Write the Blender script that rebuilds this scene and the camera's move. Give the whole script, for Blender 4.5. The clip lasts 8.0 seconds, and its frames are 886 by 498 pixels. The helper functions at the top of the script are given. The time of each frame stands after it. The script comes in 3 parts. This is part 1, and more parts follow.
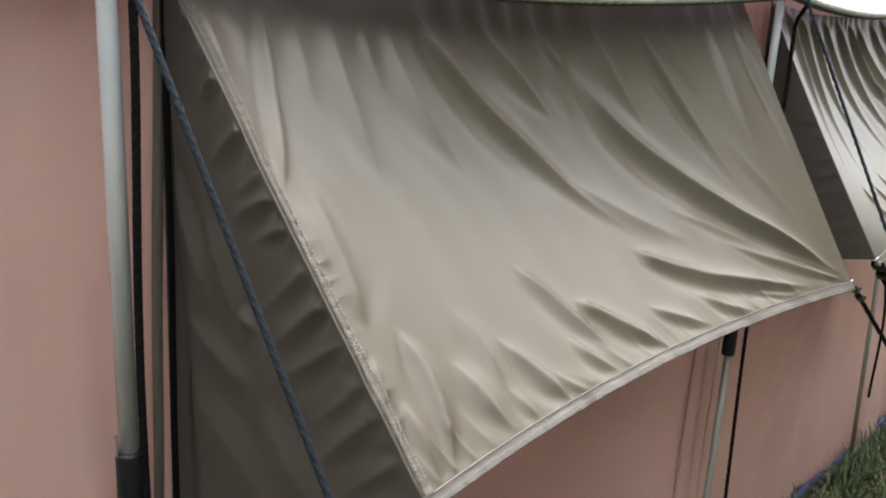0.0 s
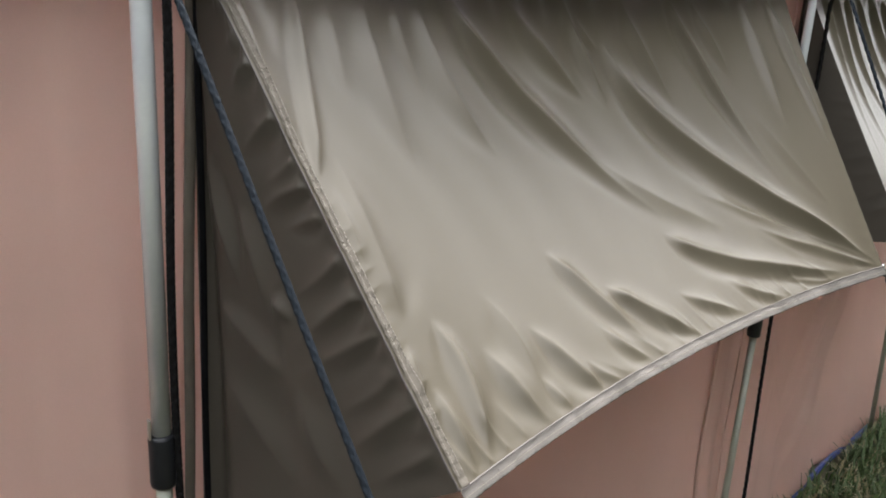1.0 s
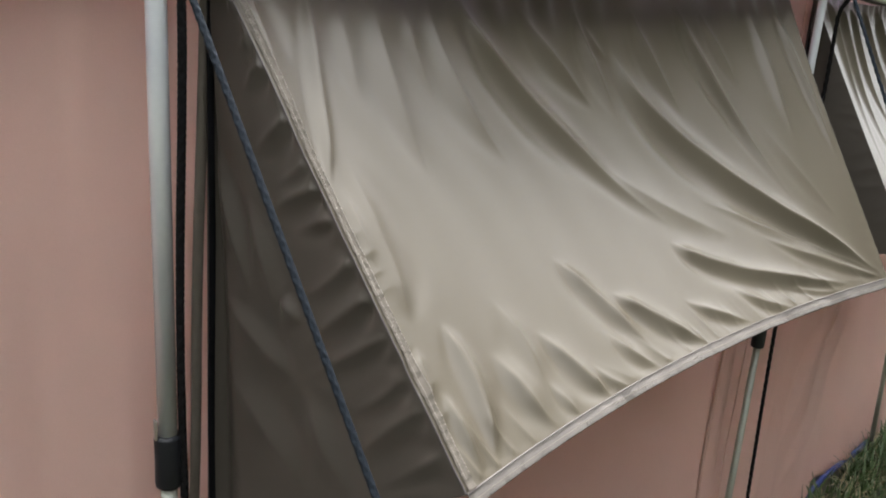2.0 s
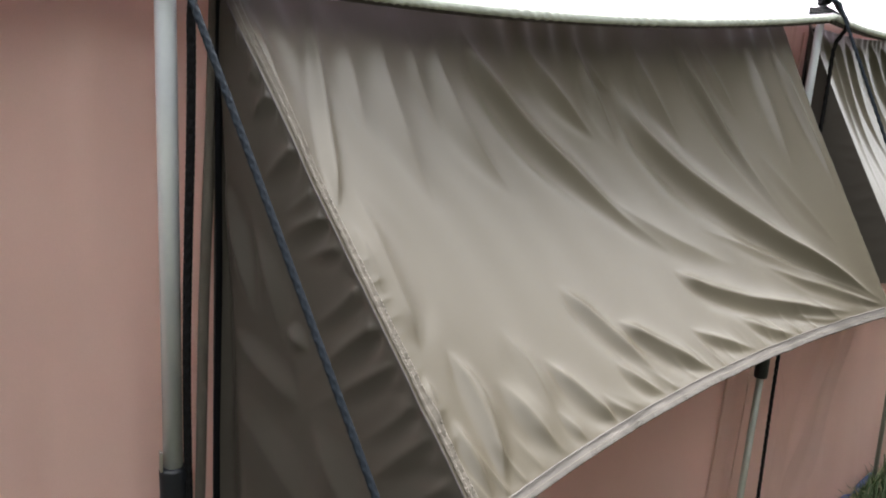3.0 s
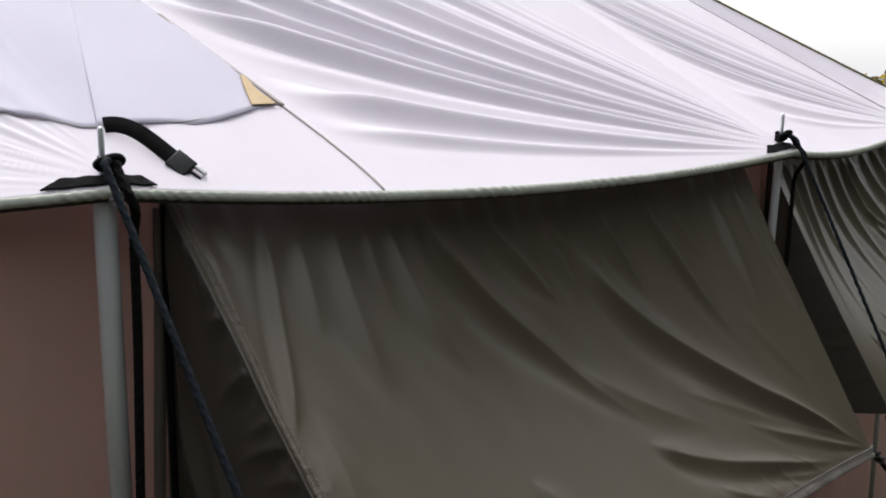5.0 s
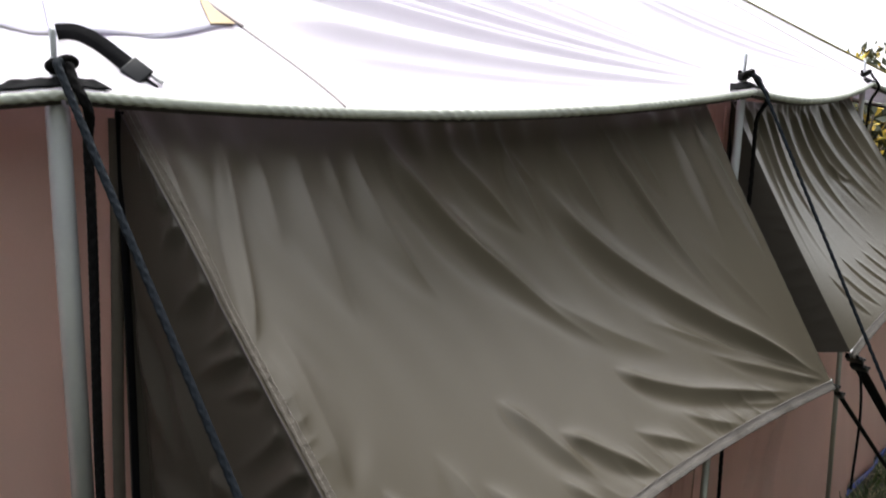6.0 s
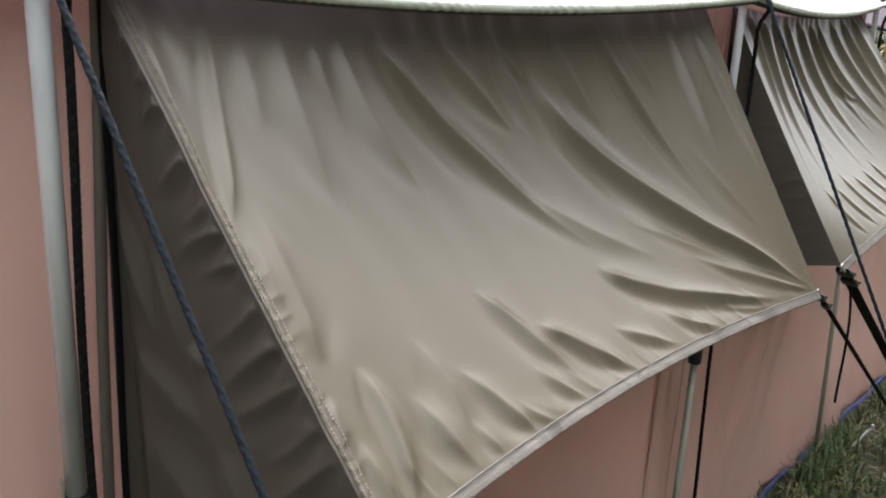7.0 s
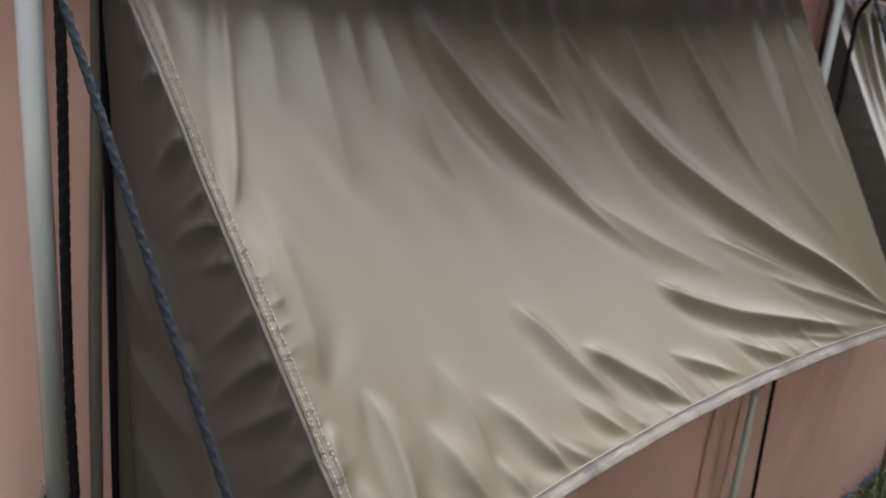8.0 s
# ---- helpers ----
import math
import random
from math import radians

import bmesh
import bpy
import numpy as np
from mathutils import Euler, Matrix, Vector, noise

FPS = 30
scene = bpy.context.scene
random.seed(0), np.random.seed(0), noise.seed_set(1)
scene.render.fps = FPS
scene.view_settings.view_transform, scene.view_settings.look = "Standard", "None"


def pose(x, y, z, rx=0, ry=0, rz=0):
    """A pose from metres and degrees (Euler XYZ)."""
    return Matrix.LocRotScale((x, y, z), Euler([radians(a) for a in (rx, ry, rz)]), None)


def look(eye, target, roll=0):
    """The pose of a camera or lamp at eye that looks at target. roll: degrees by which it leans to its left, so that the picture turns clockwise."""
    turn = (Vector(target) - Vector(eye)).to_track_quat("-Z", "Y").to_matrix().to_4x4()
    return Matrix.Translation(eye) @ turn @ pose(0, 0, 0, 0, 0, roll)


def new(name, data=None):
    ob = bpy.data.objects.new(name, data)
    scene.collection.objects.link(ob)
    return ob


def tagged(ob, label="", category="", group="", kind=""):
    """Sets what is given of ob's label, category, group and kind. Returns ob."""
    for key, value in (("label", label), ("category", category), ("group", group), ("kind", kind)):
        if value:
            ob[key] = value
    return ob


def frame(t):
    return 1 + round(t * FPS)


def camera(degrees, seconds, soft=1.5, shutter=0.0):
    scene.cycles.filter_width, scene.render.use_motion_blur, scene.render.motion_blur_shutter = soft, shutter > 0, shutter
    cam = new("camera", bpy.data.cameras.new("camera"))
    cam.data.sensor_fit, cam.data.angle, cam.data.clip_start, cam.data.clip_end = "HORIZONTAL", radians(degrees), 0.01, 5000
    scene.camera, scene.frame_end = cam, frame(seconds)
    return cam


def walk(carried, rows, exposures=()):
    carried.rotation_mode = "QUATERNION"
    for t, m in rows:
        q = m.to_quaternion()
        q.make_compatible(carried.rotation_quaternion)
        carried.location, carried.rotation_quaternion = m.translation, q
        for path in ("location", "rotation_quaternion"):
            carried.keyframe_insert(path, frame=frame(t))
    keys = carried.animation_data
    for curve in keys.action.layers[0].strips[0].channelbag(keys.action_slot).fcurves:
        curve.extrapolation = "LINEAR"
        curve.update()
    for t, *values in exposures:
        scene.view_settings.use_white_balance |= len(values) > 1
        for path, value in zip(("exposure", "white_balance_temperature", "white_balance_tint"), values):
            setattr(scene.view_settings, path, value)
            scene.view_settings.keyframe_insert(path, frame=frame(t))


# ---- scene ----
# ------------------------------------------------------------------ camera
cam = camera(51.36, 8.0, soft=1.9, shutter=0.4)
walk(cam, [
    (0, look((-0.3387, -1.3577, 1.7255), (0.2001, -0.5604, 1.4534), 3.33)),
    (0.5, look((-0.3461, -1.3196, 1.7505), (0.1836, -0.5304, 1.4396), 3.77)),
    (1, look((-0.3574, -1.3228, 1.7540), (0.1665, -0.5293, 1.4443), 3.58)),
    (1.5, look((-0.3619, -1.3215, 1.7536), (0.1601, -0.5260, 1.4456), 4.14)),
    (3, look((-0.3906, -1.3233, 1.7324), (0.1421, -0.5177, 1.4734), 4.05)),
    (3.5, look((-0.3747, -1.2605, 1.7924), (0.1833, -0.4653, 1.5551), 2.02)),
    (4, look((-0.3513, -1.2176, 1.9073), (0.2146, -0.4210, 1.6951), 1.06)),
    (5.3, look((-0.3300, -1.2446, 1.9332), (0.2372, -0.4444, 1.7383), 1.68)),
    (5.5, look((-0.3410, -1.2295, 1.8910), (0.2447, -0.4410, 1.7034), 1.82)),
    (6, look((-0.3276, -1.2567, 1.8245), (0.2627, -0.4774, 1.6146), 1.71)),
    (6.5, look((-0.3305, -1.2656, 1.7821), (0.2622, -0.5007, 1.5299), 2.06)),
    (7, look((-0.2968, -1.3041, 1.7664), (0.2725, -0.5320, 1.4840), 2.94)),
    (7.5, look((-0.2529, -1.2754, 1.7649), (0.3051, -0.4983, 1.4739), 4.19)),
    (8, look((-0.1652, -1.1803, 1.7552), (0.3464, -0.3796, 1.4436), 5.29)),
], exposures=[(0, 2.12), (3.0, 2.12), (3.5, 2.05), (4.0, 1.85), (4.3, 1.45), (5.2, 0.12), (5.5, 0.28), (6.0, 1.05), (6.5, 1.68), (7.0, 1.95), (8, 1.95)])

# ------------------------------------------------------------------ world and light
SUN_EL, SUN_AZ = radians(60), radians(15)
world = bpy.data.worlds.new("overcast_sky")
scene.world = world
world.use_nodes = True
wn = world.node_tree
wn.nodes.clear()
w_out = wn.nodes.new("ShaderNodeOutputWorld")
w_bg = wn.nodes.new("ShaderNodeBackground")
w_sky = wn.nodes.new("ShaderNodeTexSky")
w_sky.sky_type = "NISHITA"
w_sky.sun_disc = False
w_sky.sun_elevation, w_sky.sun_rotation = SUN_EL, SUN_AZ
w_sky.air_density, w_sky.dust_density, w_sky.ozone_density = 1.0, 4.0, 0.6
w_bg.inputs["Strength"].default_value = 0.14
w_grey = wn.nodes.new("ShaderNodeHueSaturation")      # cloud cover takes most of the blue out
w_grey.inputs["Saturation"].default_value = 0.22
wn.links.new(w_sky.outputs["Color"], w_grey.inputs["Color"])
w_cloud = wn.nodes.new("ShaderNodeMix")               # an even layer of white cloud over it
w_cloud.data_type = "RGBA"
w_cloud.inputs["Factor"].default_value = 0.35
w_cloud.inputs["B"].default_value = (13.5, 13.6, 13.9, 1)
wn.links.new(w_grey.outputs["Color"], w_cloud.inputs["A"])
wn.links.new(w_cloud.outputs["Result"], w_bg.inputs["Color"])
wn.links.new(w_bg.outputs["Background"], w_out.inputs["Surface"])
sun_data = bpy.data.lights.new("sun", "SUN")
sun_data.energy, sun_data.angle, sun_data.color = 1.7, radians(40), (1.0, 0.965, 0.92)
sun = new("sun", sun_data)
sun_dir = Vector((math.sin(SUN_AZ) * math.cos(SUN_EL), math.cos(SUN_AZ) * math.cos(SUN_EL), math.sin(SUN_EL)))
sun.matrix_world = look((0, 0, 20), Vector((0, 0, 20)) - sun_dir)


# ------------------------------------------------------------------ materials
def material(name, base, rough=0.6, metal=0.0, spec=0.5, var=0.12, scale=6.0, fine=300.0, bump=0.1,
             weave=False, tint=None, translucent=0.0):
    m = bpy.data.materials.new(name)
    m.use_nodes = True
    nt = m.node_tree
    b = nt.nodes["Principled BSDF"]
    b.inputs["Roughness"].default_value = rough
    b.inputs["Metallic"].default_value = metal
    b.inputs["Specular IOR Level"].default_value = spec
    tc = nt.nodes.new("ShaderNodeTexCoord")
    big = nt.nodes.new("ShaderNodeTexNoise")
    big.inputs["Scale"].default_value = scale
    big.inputs["Detail"].default_value = 5
    nt.links.new(tc.outputs["Object"], big.inputs["Vector"])
    small = nt.nodes.new("ShaderNodeTexNoise")
    small.inputs["Scale"].default_value = fine
    small.inputs["Detail"].default_value = 2
    nt.links.new(tc.outputs["Object"], small.inputs["Vector"])
    mix = nt.nodes.new("ShaderNodeMix")
    mix.data_type = "RGBA"
    lo = [c * (1 - var) for c in base]
    hi = [min(1, c * (1 + var)) for c in (tint or base)]
    mix.inputs["A"].default_value = (*lo, 1)
    mix.inputs["B"].default_value = (*hi, 1)
    add = nt.nodes.new("ShaderNodeMath")
    add.operation = "MULTIPLY_ADD"
    nt.links.new(small.outputs["Fac"], add.inputs[0])
    add.inputs[1].default_value = 0.35
    sub = nt.nodes.new("ShaderNodeMath")
    sub.operation = "MULTIPLY_ADD"
    nt.links.new(big.outputs["Fac"], sub.inputs[0])
    sub.inputs[1].default_value = 1.3
    sub.inputs[2].default_value = -0.32
    nt.links.new(sub.outputs[0], add.inputs[2])
    nt.links.new(add.outputs[0], mix.inputs["Factor"])
    nt.links.new(mix.outputs["Result"], b.inputs["Base Color"])
    height = small.outputs["Fac"]
    if weave:
        waves = []
        for axis in ("X", "Z"):
            wv = nt.nodes.new("ShaderNodeTexWave")
            wv.bands_direction = axis
            wv.inputs["Scale"].default_value = fine
            wv.inputs["Distortion"].default_value = 1.5
            nt.links.new(tc.outputs["Object"], wv.inputs["Vector"])
            waves.append(wv)
        s = nt.nodes.new("ShaderNodeMath")
        s.operation = "ADD"
        nt.links.new(waves[0].outputs["Fac"], s.inputs[0])
        nt.links.new(waves[1].outputs["Fac"], s.inputs[1])
        height = s.outputs[0]
    bp = nt.nodes.new("ShaderNodeBump")
    bp.inputs["Strength"].default_value = bump
    bp.inputs["Distance"].default_value = 0.001
    nt.links.new(height, bp.inputs["Height"])
    nt.links.new(bp.outputs["Normal"], b.inputs["Normal"])
    if translucent:
        tr = nt.nodes.new("ShaderNodeBsdfTranslucent")
        nt.links.new(mix.outputs["Result"], tr.inputs["Color"])
        ms = nt.nodes.new("ShaderNodeMixShader")
        ms.inputs[0].default_value = translucent
        out = nt.nodes["Material Output"]
        nt.links.new(b.outputs[0], ms.inputs[1])
        nt.links.new(tr.outputs[0], ms.inputs[2])
        nt.links.new(ms.outputs[0], out.inputs["Surface"])
    return m


AWNING = material("taupe_proofed_fabric", (0.097, 0.0830, 0.0600), rough=0.36, spec=0.50, var=0.05, scale=3, fine=420, bump=0.05, weave=True)
# the side gussets are a darker, rougher brown than the panel
GUSSET = material("matte_brown_gusset", (0.062, 0.054, 0.045), rough=0.44, spec=0.4, var=0.06, scale=4, fine=420, bump=0.08, weave=True)
TAPE = material("taupe_binding_tape", (0.130, 0.113, 0.092), rough=0.7, var=0.15, scale=40, fine=500, bump=0.4, weave=True)
HEM = material("grey_hem_tape", (0.155, 0.140, 0.125), rough=0.7, var=0.12, scale=40, fine=500, bump=0.4, weave=True)
THREAD = material("pale_thread", (0.25, 0.225, 0.19), rough=0.8, var=0.1, scale=200)
DARK_THREAD = material("dark_thread", (0.07, 0.06, 0.06), rough=0.8, var=0.1, scale=200)
WALL = material("salmon_cotton_canvas", (0.72, 0.556, 0.487), rough=0.75, spec=0.3, var=0.07, scale=2.5, fine=350, bump=0.1, weave=True, tint=(0.75, 0.580, 0.508), translucent=0.55)
ROOF = material("off_white_cotton_canvas", (0.90, 0.86, 0.94), rough=0.7, spec=0.3, var=0.04, scale=3, fine=350, bump=0.08, weave=True, translucent=0.30)
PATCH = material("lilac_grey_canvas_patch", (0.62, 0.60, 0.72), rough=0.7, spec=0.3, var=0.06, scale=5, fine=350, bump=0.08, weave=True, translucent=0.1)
EAVE = material("grey_green_edge_binding", (0.50, 0.53, 0.47), rough=0.8, var=0.35, scale=38, fine=300, bump=0.5)
SEAM = material("grey_seam_tape", (0.40, 0.36, 0.36), rough=0.8, var=0.15, scale=60)
TAN = material("tan_leather", (0.50, 0.36, 0.19), rough=0.6, var=0.15, scale=40)
ALU = material("brushed_aluminium", (0.84, 0.88, 0.97), rough=0.25, metal=0.45, var=0.10, scale=9, fine=120, bump=0.05)
DULL_ALU = material("weathered_aluminium", (0.36, 0.38, 0.33), rough=0.55, metal=0.4, var=0.15, scale=12, fine=150, bump=0.1)
STEEL = material("zinc_steel", (0.55, 0.56, 0.56), rough=0.3, metal=1.0, var=0.1, scale=60)
BLACK_PLASTIC = material("black_plastic", (0.009, 0.010, 0.013), rough=0.42, spec=0.35, var=0.2, scale=40, bump=0.1)
WEBBING = material("black_webbing", (0.006, 0.006, 0.008), rough=0.85, spec=0.15, var=0.3, scale=80, fine=700, bump=0.6, weave=True)
BLACK_CORD = material("black_cord", (0.007, 0.0065, 0.007), rough=0.85, spec=0.15, var=0.3, scale=150, fine=800, bump=0.5)
ROPE = material("dark_slate_braid", (0.013, 0.018, 0.025), rough=0.8, spec=0.2, var=0.35, scale=250, fine=900, bump=0.6)
BLUE = material("blue_groundsheet", (0.03, 0.05, 0.22), rough=0.45, var=0.2, scale=20, fine=400, bump=0.3, weave=True)
SOIL = material("damp_grassy_soil", (0.014, 0.017, 0.007), rough=0.9, var=0.45, scale=7, fine=60, bump=0.8, tint=(0.028, 0.025, 0.012))
GRASS = material("grass_blades", (0.036, 0.070, 0.013), rough=0.55, var=0.35, scale=5, fine=40, bump=0.0)
STRAW = material("dry_grass", (0.21, 0.175, 0.095), rough=0.7, var=0.3, scale=12, fine=60, bump=0.0)
LEAF = material("shrub_leaves", (0.052, 0.062, 0.031), rough=0.5, var=0.5, scale=4, fine=20, bump=0.0)
FLOWER = material("yellow_autumn_leaves", (0.75, 0.55, 0.08), rough=0.5, var=0.25, scale=6, fine=20, bump=0.0)
# near-black green of the added screen that keeps skylight off the awnings
LIGHT_BLOCK = material("dark_light_block", (0.032, 0.035, 0.023), rough=0.9, var=0.4, scale=0.8, fine=6, bump=0.3)
PIPING = material("olive_piping", (0.10, 0.085, 0.02), rough=0.7, var=0.3, scale=30)
BARK = material("shrub_bark", (0.09, 0.07, 0.05), rough=0.9, var=0.3, scale=20, fine=90, bump=0.8)

# ------------------------------------------------------------------ building helpers


def finish(ob, mat, smooth=True):
    ob.data.materials.append(mat)
    if smooth:
        ob.data.polygons.foreach_set("use_smooth", [True] * len(ob.data.polygons))
    return ob


def grid_mesh(name, pts, close_u=False, close_v=False):
    """A mesh from an array of points [rows, columns, 3]."""
    nr, nc, _ = pts.shape
    idx = np.arange(nr * nc).reshape(nr, nc)
    r = np.arange(nr if close_u else nr - 1)
    c = np.arange(nc if close_v else nc - 1)
    R, C = np.meshgrid(r, c, indexing="ij")
    R2, C2 = (R + 1) % nr, (C + 1) % nc
    faces = np.stack([idx[R, C], idx[R, C2], idx[R2, C2], idx[R2, C]], -1).reshape(-1, 4)
    me = bpy.data.meshes.new(name)
    me.from_pydata(pts.reshape(-1, 3).tolist(), [], faces.tolist())
    me.update()
    return me


def cloth(pts, thick=0.0012):
    """A closed cloth sheet: two grids a thread's width apart, joined round the edge."""
    du = np.gradient(pts, axis=0)
    dv = np.gradient(pts, axis=1)
    n = np.cross(du, dv)
    n /= np.linalg.norm(n, axis=-1, keepdims=True) + 1e-12
    back = pts + n * thick
    strip = np.concatenate([pts, back[:, ::-1]], axis=1)
    return strip


def part(name, me, mat, parent, label="", smooth=True):
    if isinstance(me, bmesh.types.BMesh):
        bm, me = me, bpy.data.meshes.new(name)
        bm.to_mesh(me)
        bm.free()
    ob = new(name, me)
    finish(ob, mat, smooth)
    if parent is not None:
        ob.parent = parent
    return tagged(ob, label) if label else ob


def thing(name, label, category, at=(0, 0, 0), group="", kind=""):
    ob = new(name)
    ob.empty_display_size = 0.05
    ob.location = at
    return tagged(ob, label, category, group, kind)


def sweep(path, radius, sides=10, profile=None, twist=0.0, up=(0, 0, 1)):
    """A tube (or a flat profile) along a path of points, closed at its ends."""
    P = np.asarray(path, float)
    tan = np.gradient(P, axis=0)
    tan /= np.linalg.norm(tan, axis=1, keepdims=True)
    rad = np.broadcast_to(np.asarray(radius, float), (len(P),))
    ref = np.array(up, float)
    if abs(tan[:, :] @ ref).mean() > 0.9:
        ref = np.array([0.0, 1.0, 0.0])
    if profile is None:
        a = np.linspace(0, 2 * np.pi, sides, endpoint=False)
        profile = np.stack([np.cos(a), np.sin(a)], 1)
    rings = []
    for i, (p, t) in enumerate(zip(P, tan)):
        s = np.cross(t, ref)
        s /= np.linalg.norm(s)
        u = np.cross(s, t)
        an = twist * i
        q = profile * rad[i]
        q = np.stack([q[:, 0] * np.cos(an) - q[:, 1] * np.sin(an), q[:, 0] * np.sin(an) + q[:, 1] * np.cos(an)], 1)
        rings.append(p + q[:, :1] * s + q[:, 1:] * u)
    rings = np.array(rings)
    me = grid_mesh("sweep", rings, close_v=True)
    bm = bmesh.new()
    bm.from_mesh(me)
    bpy.data.meshes.remove(me)
    bmesh.ops.holes_fill(bm, edges=[e for e in bm.edges if e.is_boundary], sides=0)
    bmesh.ops.recalc_face_normals(bm, faces=bm.faces)
    return bm


def box_bm(size, at=(0, 0, 0), bevel=0.002, rot=None):
    bm = bmesh.new()
    bmesh.ops.create_cube(bm, size=1)
    bmesh.ops.scale(bm, vec=size, verts=bm.verts)
    if bevel:
        bmesh.ops.bevel(bm, geom=bm.edges[:], offset=bevel, segments=2, affect="EDGES", profile=0.6)
    if rot is not None:
        bmesh.ops.transform(bm, matrix=rot, verts=bm.verts)
    bmesh.ops.translate(bm, vec=at, verts=bm.verts)
    return bm


def lathe(profile, sides=20, at=(0, 0, 0)):
    """A turned body: (radius, height) pairs about the upright axis."""
    a = np.linspace(0, 2 * np.pi, sides, endpoint=False)
    pts = np.array([[(r * math.cos(t) + at[0], r * math.sin(t) + at[1], h + at[2]) for t in a] for r, h in profile])
    me = grid_mesh("lathe", pts, close_v=True)
    bm = bmesh.new()
    bm.from_mesh(me)
    bpy.data.meshes.remove(me)
    bmesh.ops.holes_fill(bm, edges=[e for e in bm.edges if e.is_boundary], sides=0)
    bmesh.ops.recalc_face_normals(bm, faces=bm.faces)
    return bm


def smoothstep(a, b, x):
    t = np.clip((x - a) / (b - a), 0, 1)
    return t * t * (3 - 2 * t)


# ------------------------------------------------------------------ the tent's plan
H = 1.75                    # eave height at the poles
BAY = 1.441                 # distance between the poles
BEND = radians(18)        # turn of the wall at each pole
SIDES = 20
RAD = BAY / (2 * math.sin(BEND / 2))
CENTRE = np.array([BAY / 2, RAD * math.cos(BEND / 2)])
SLOPE = 0.57
APEX = np.array([CENTRE[0], CENTRE[1], H + SLOPE * CENTRE[1]])


def corner(i):
    """Pole i of the ring, in plan: pole 0 at the origin, pole 1 along x."""
    if i % SIDES == 2:
        return corner(1) + BAY * np.array([math.cos(radians(19.3)), math.sin(radians(19.3))])
    if i % SIDES == 3:                       # the ring is flattened here
        return corner(2) + BAY * np.array([math.cos(radians(14)), math.sin(radians(14))])
    a = -math.pi / 2 - BEND / 2 + i * BEND
    return CENTRE + RAD * np.array([math.cos(a), math.sin(a)])


def bay_axes(i):
    """Bay i: its first pole, the direction along it and the direction outwards."""
    a, b = corner(i), corner(i + 1)
    e = (b - a) / np.linalg.norm(b - a)
    return a, e, np.array([e[1], -e[0]])


def bay_point(i, s, out, z):
    a, e, n = bay_axes(i)
    p = a + e * s + n * out
    return np.array([p[0], p[1], z])


def bay_points(i, s, out, z):
    a, e, n = bay_axes(i)
    s, out, z = np.broadcast_arrays(s, out, z)
    return np.stack([a[0] + e[0] * s + n[0] * out, a[1] + e[1] * s + n[1] * out, z], -1)


def eave_drop(i, u):
    """The eave comes down a little towards the far pole, where the ground rises."""
    return 0.13 * (smoothstep(0, 1, u) if i == 2 else smoothstep(1, 0, u) if i == 3 else 0 * u)


def eave_sag(s):
    return 0.036 * 4 * (s / BAY) * (1 - s / BAY)


# ------------------------------------------------------------------ ground
def build_ground():
    n = 90
    g = np.linspace(-1, 1, n)
    g = np.sign(g) * (np.abs(g) ** 3) * 400
    X, Y = np.meshgrid(g + 2, g, indexing="ij")
    near = np.exp(-((X - 2) ** 2 + Y ** 2) / 200)
    Z = near * 0.012 * (np.sin(X * 2.1 + 0.4) + np.sin(Y * 1.7 + X * 0.6)) - 0.012
    ob = new("ground", grid_mesh("ground", np.stack([X, Y, Z], -1)))
    finish(ob, SOIL)
    tagged(ob, "uneven grassy ground around the tent", "ground", kind="structure")


def build_grass():
    rng = np.random.default_rng(4)
    verts, faces, mats = [], [], []
    for k in range(100000):
        if k < 50000:
            x, y = rng.normal(3.3, 0.95), rng.normal(0.05, 0.55)
        elif k < 75000:
            x, y = rng.normal(2.5, 2.2), rng.normal(-0.8, 1.4)
        else:
            x, y = rng.uniform(-6.0, 9.0), rng.uniform(-6.0, 3.0)
        foot = 0.34 + (x - 2.3) * 0.235 if x > 1.4 else 0.02
        if y > foot - 0.012 and np.hypot(x - CENTRE[0], y - CENTRE[1]) < RAD + 1.2:
            continue
        tuft = math.sin(x * 9 + 3 * math.sin(y * 7)) + math.sin(y * 13 + 2 * math.sin(x * 5))
        if rng.random() > 0.66 + 0.30 * tuft:
            continue
        dry = rng.random() < 0.3
        h = rng.uniform(0.025, 0.12) * (0.7 if dry else 1)
        a = rng.uniform(0, 6.283)
        lean = rng.uniform(0.2, 1.0) * (2.4 if dry else 1.0)
        w = rng.uniform(0.0020, 0.0050)
        d = np.array([math.cos(a), math.sin(a), 0])
        s = np.array([-d[1], d[0], 0]) * w
        p = np.array([x, y, -0.012])
        b = len(verts)
        for q, ww in ((0, 1), (0.5, 0.8), (1, 0.12)):
            c0 = p + d * lean * h * q * q + np.array([0, 0, h * q * (1 - 0.25 * q * lean / 2.4)])
            verts += [c0 - s * ww, c0 + s * ww]
        faces += [(b, b + 1, b + 3, b + 2), (b + 2, b + 3, b + 5, b + 4)]
        mats += [1 if dry else 0] * 2
    me = bpy.data.meshes.new("grass")
    me.from_pydata([tuple(v) for v in verts], [], faces)
    ob = new("grass", me)
    me.materials.append(GRASS)
    me.materials.append(STRAW)
    me.polygons.foreach_set("material_index", mats)
    tagged(ob, "rough green grass with dry straw blades", "grass", kind="stuff")


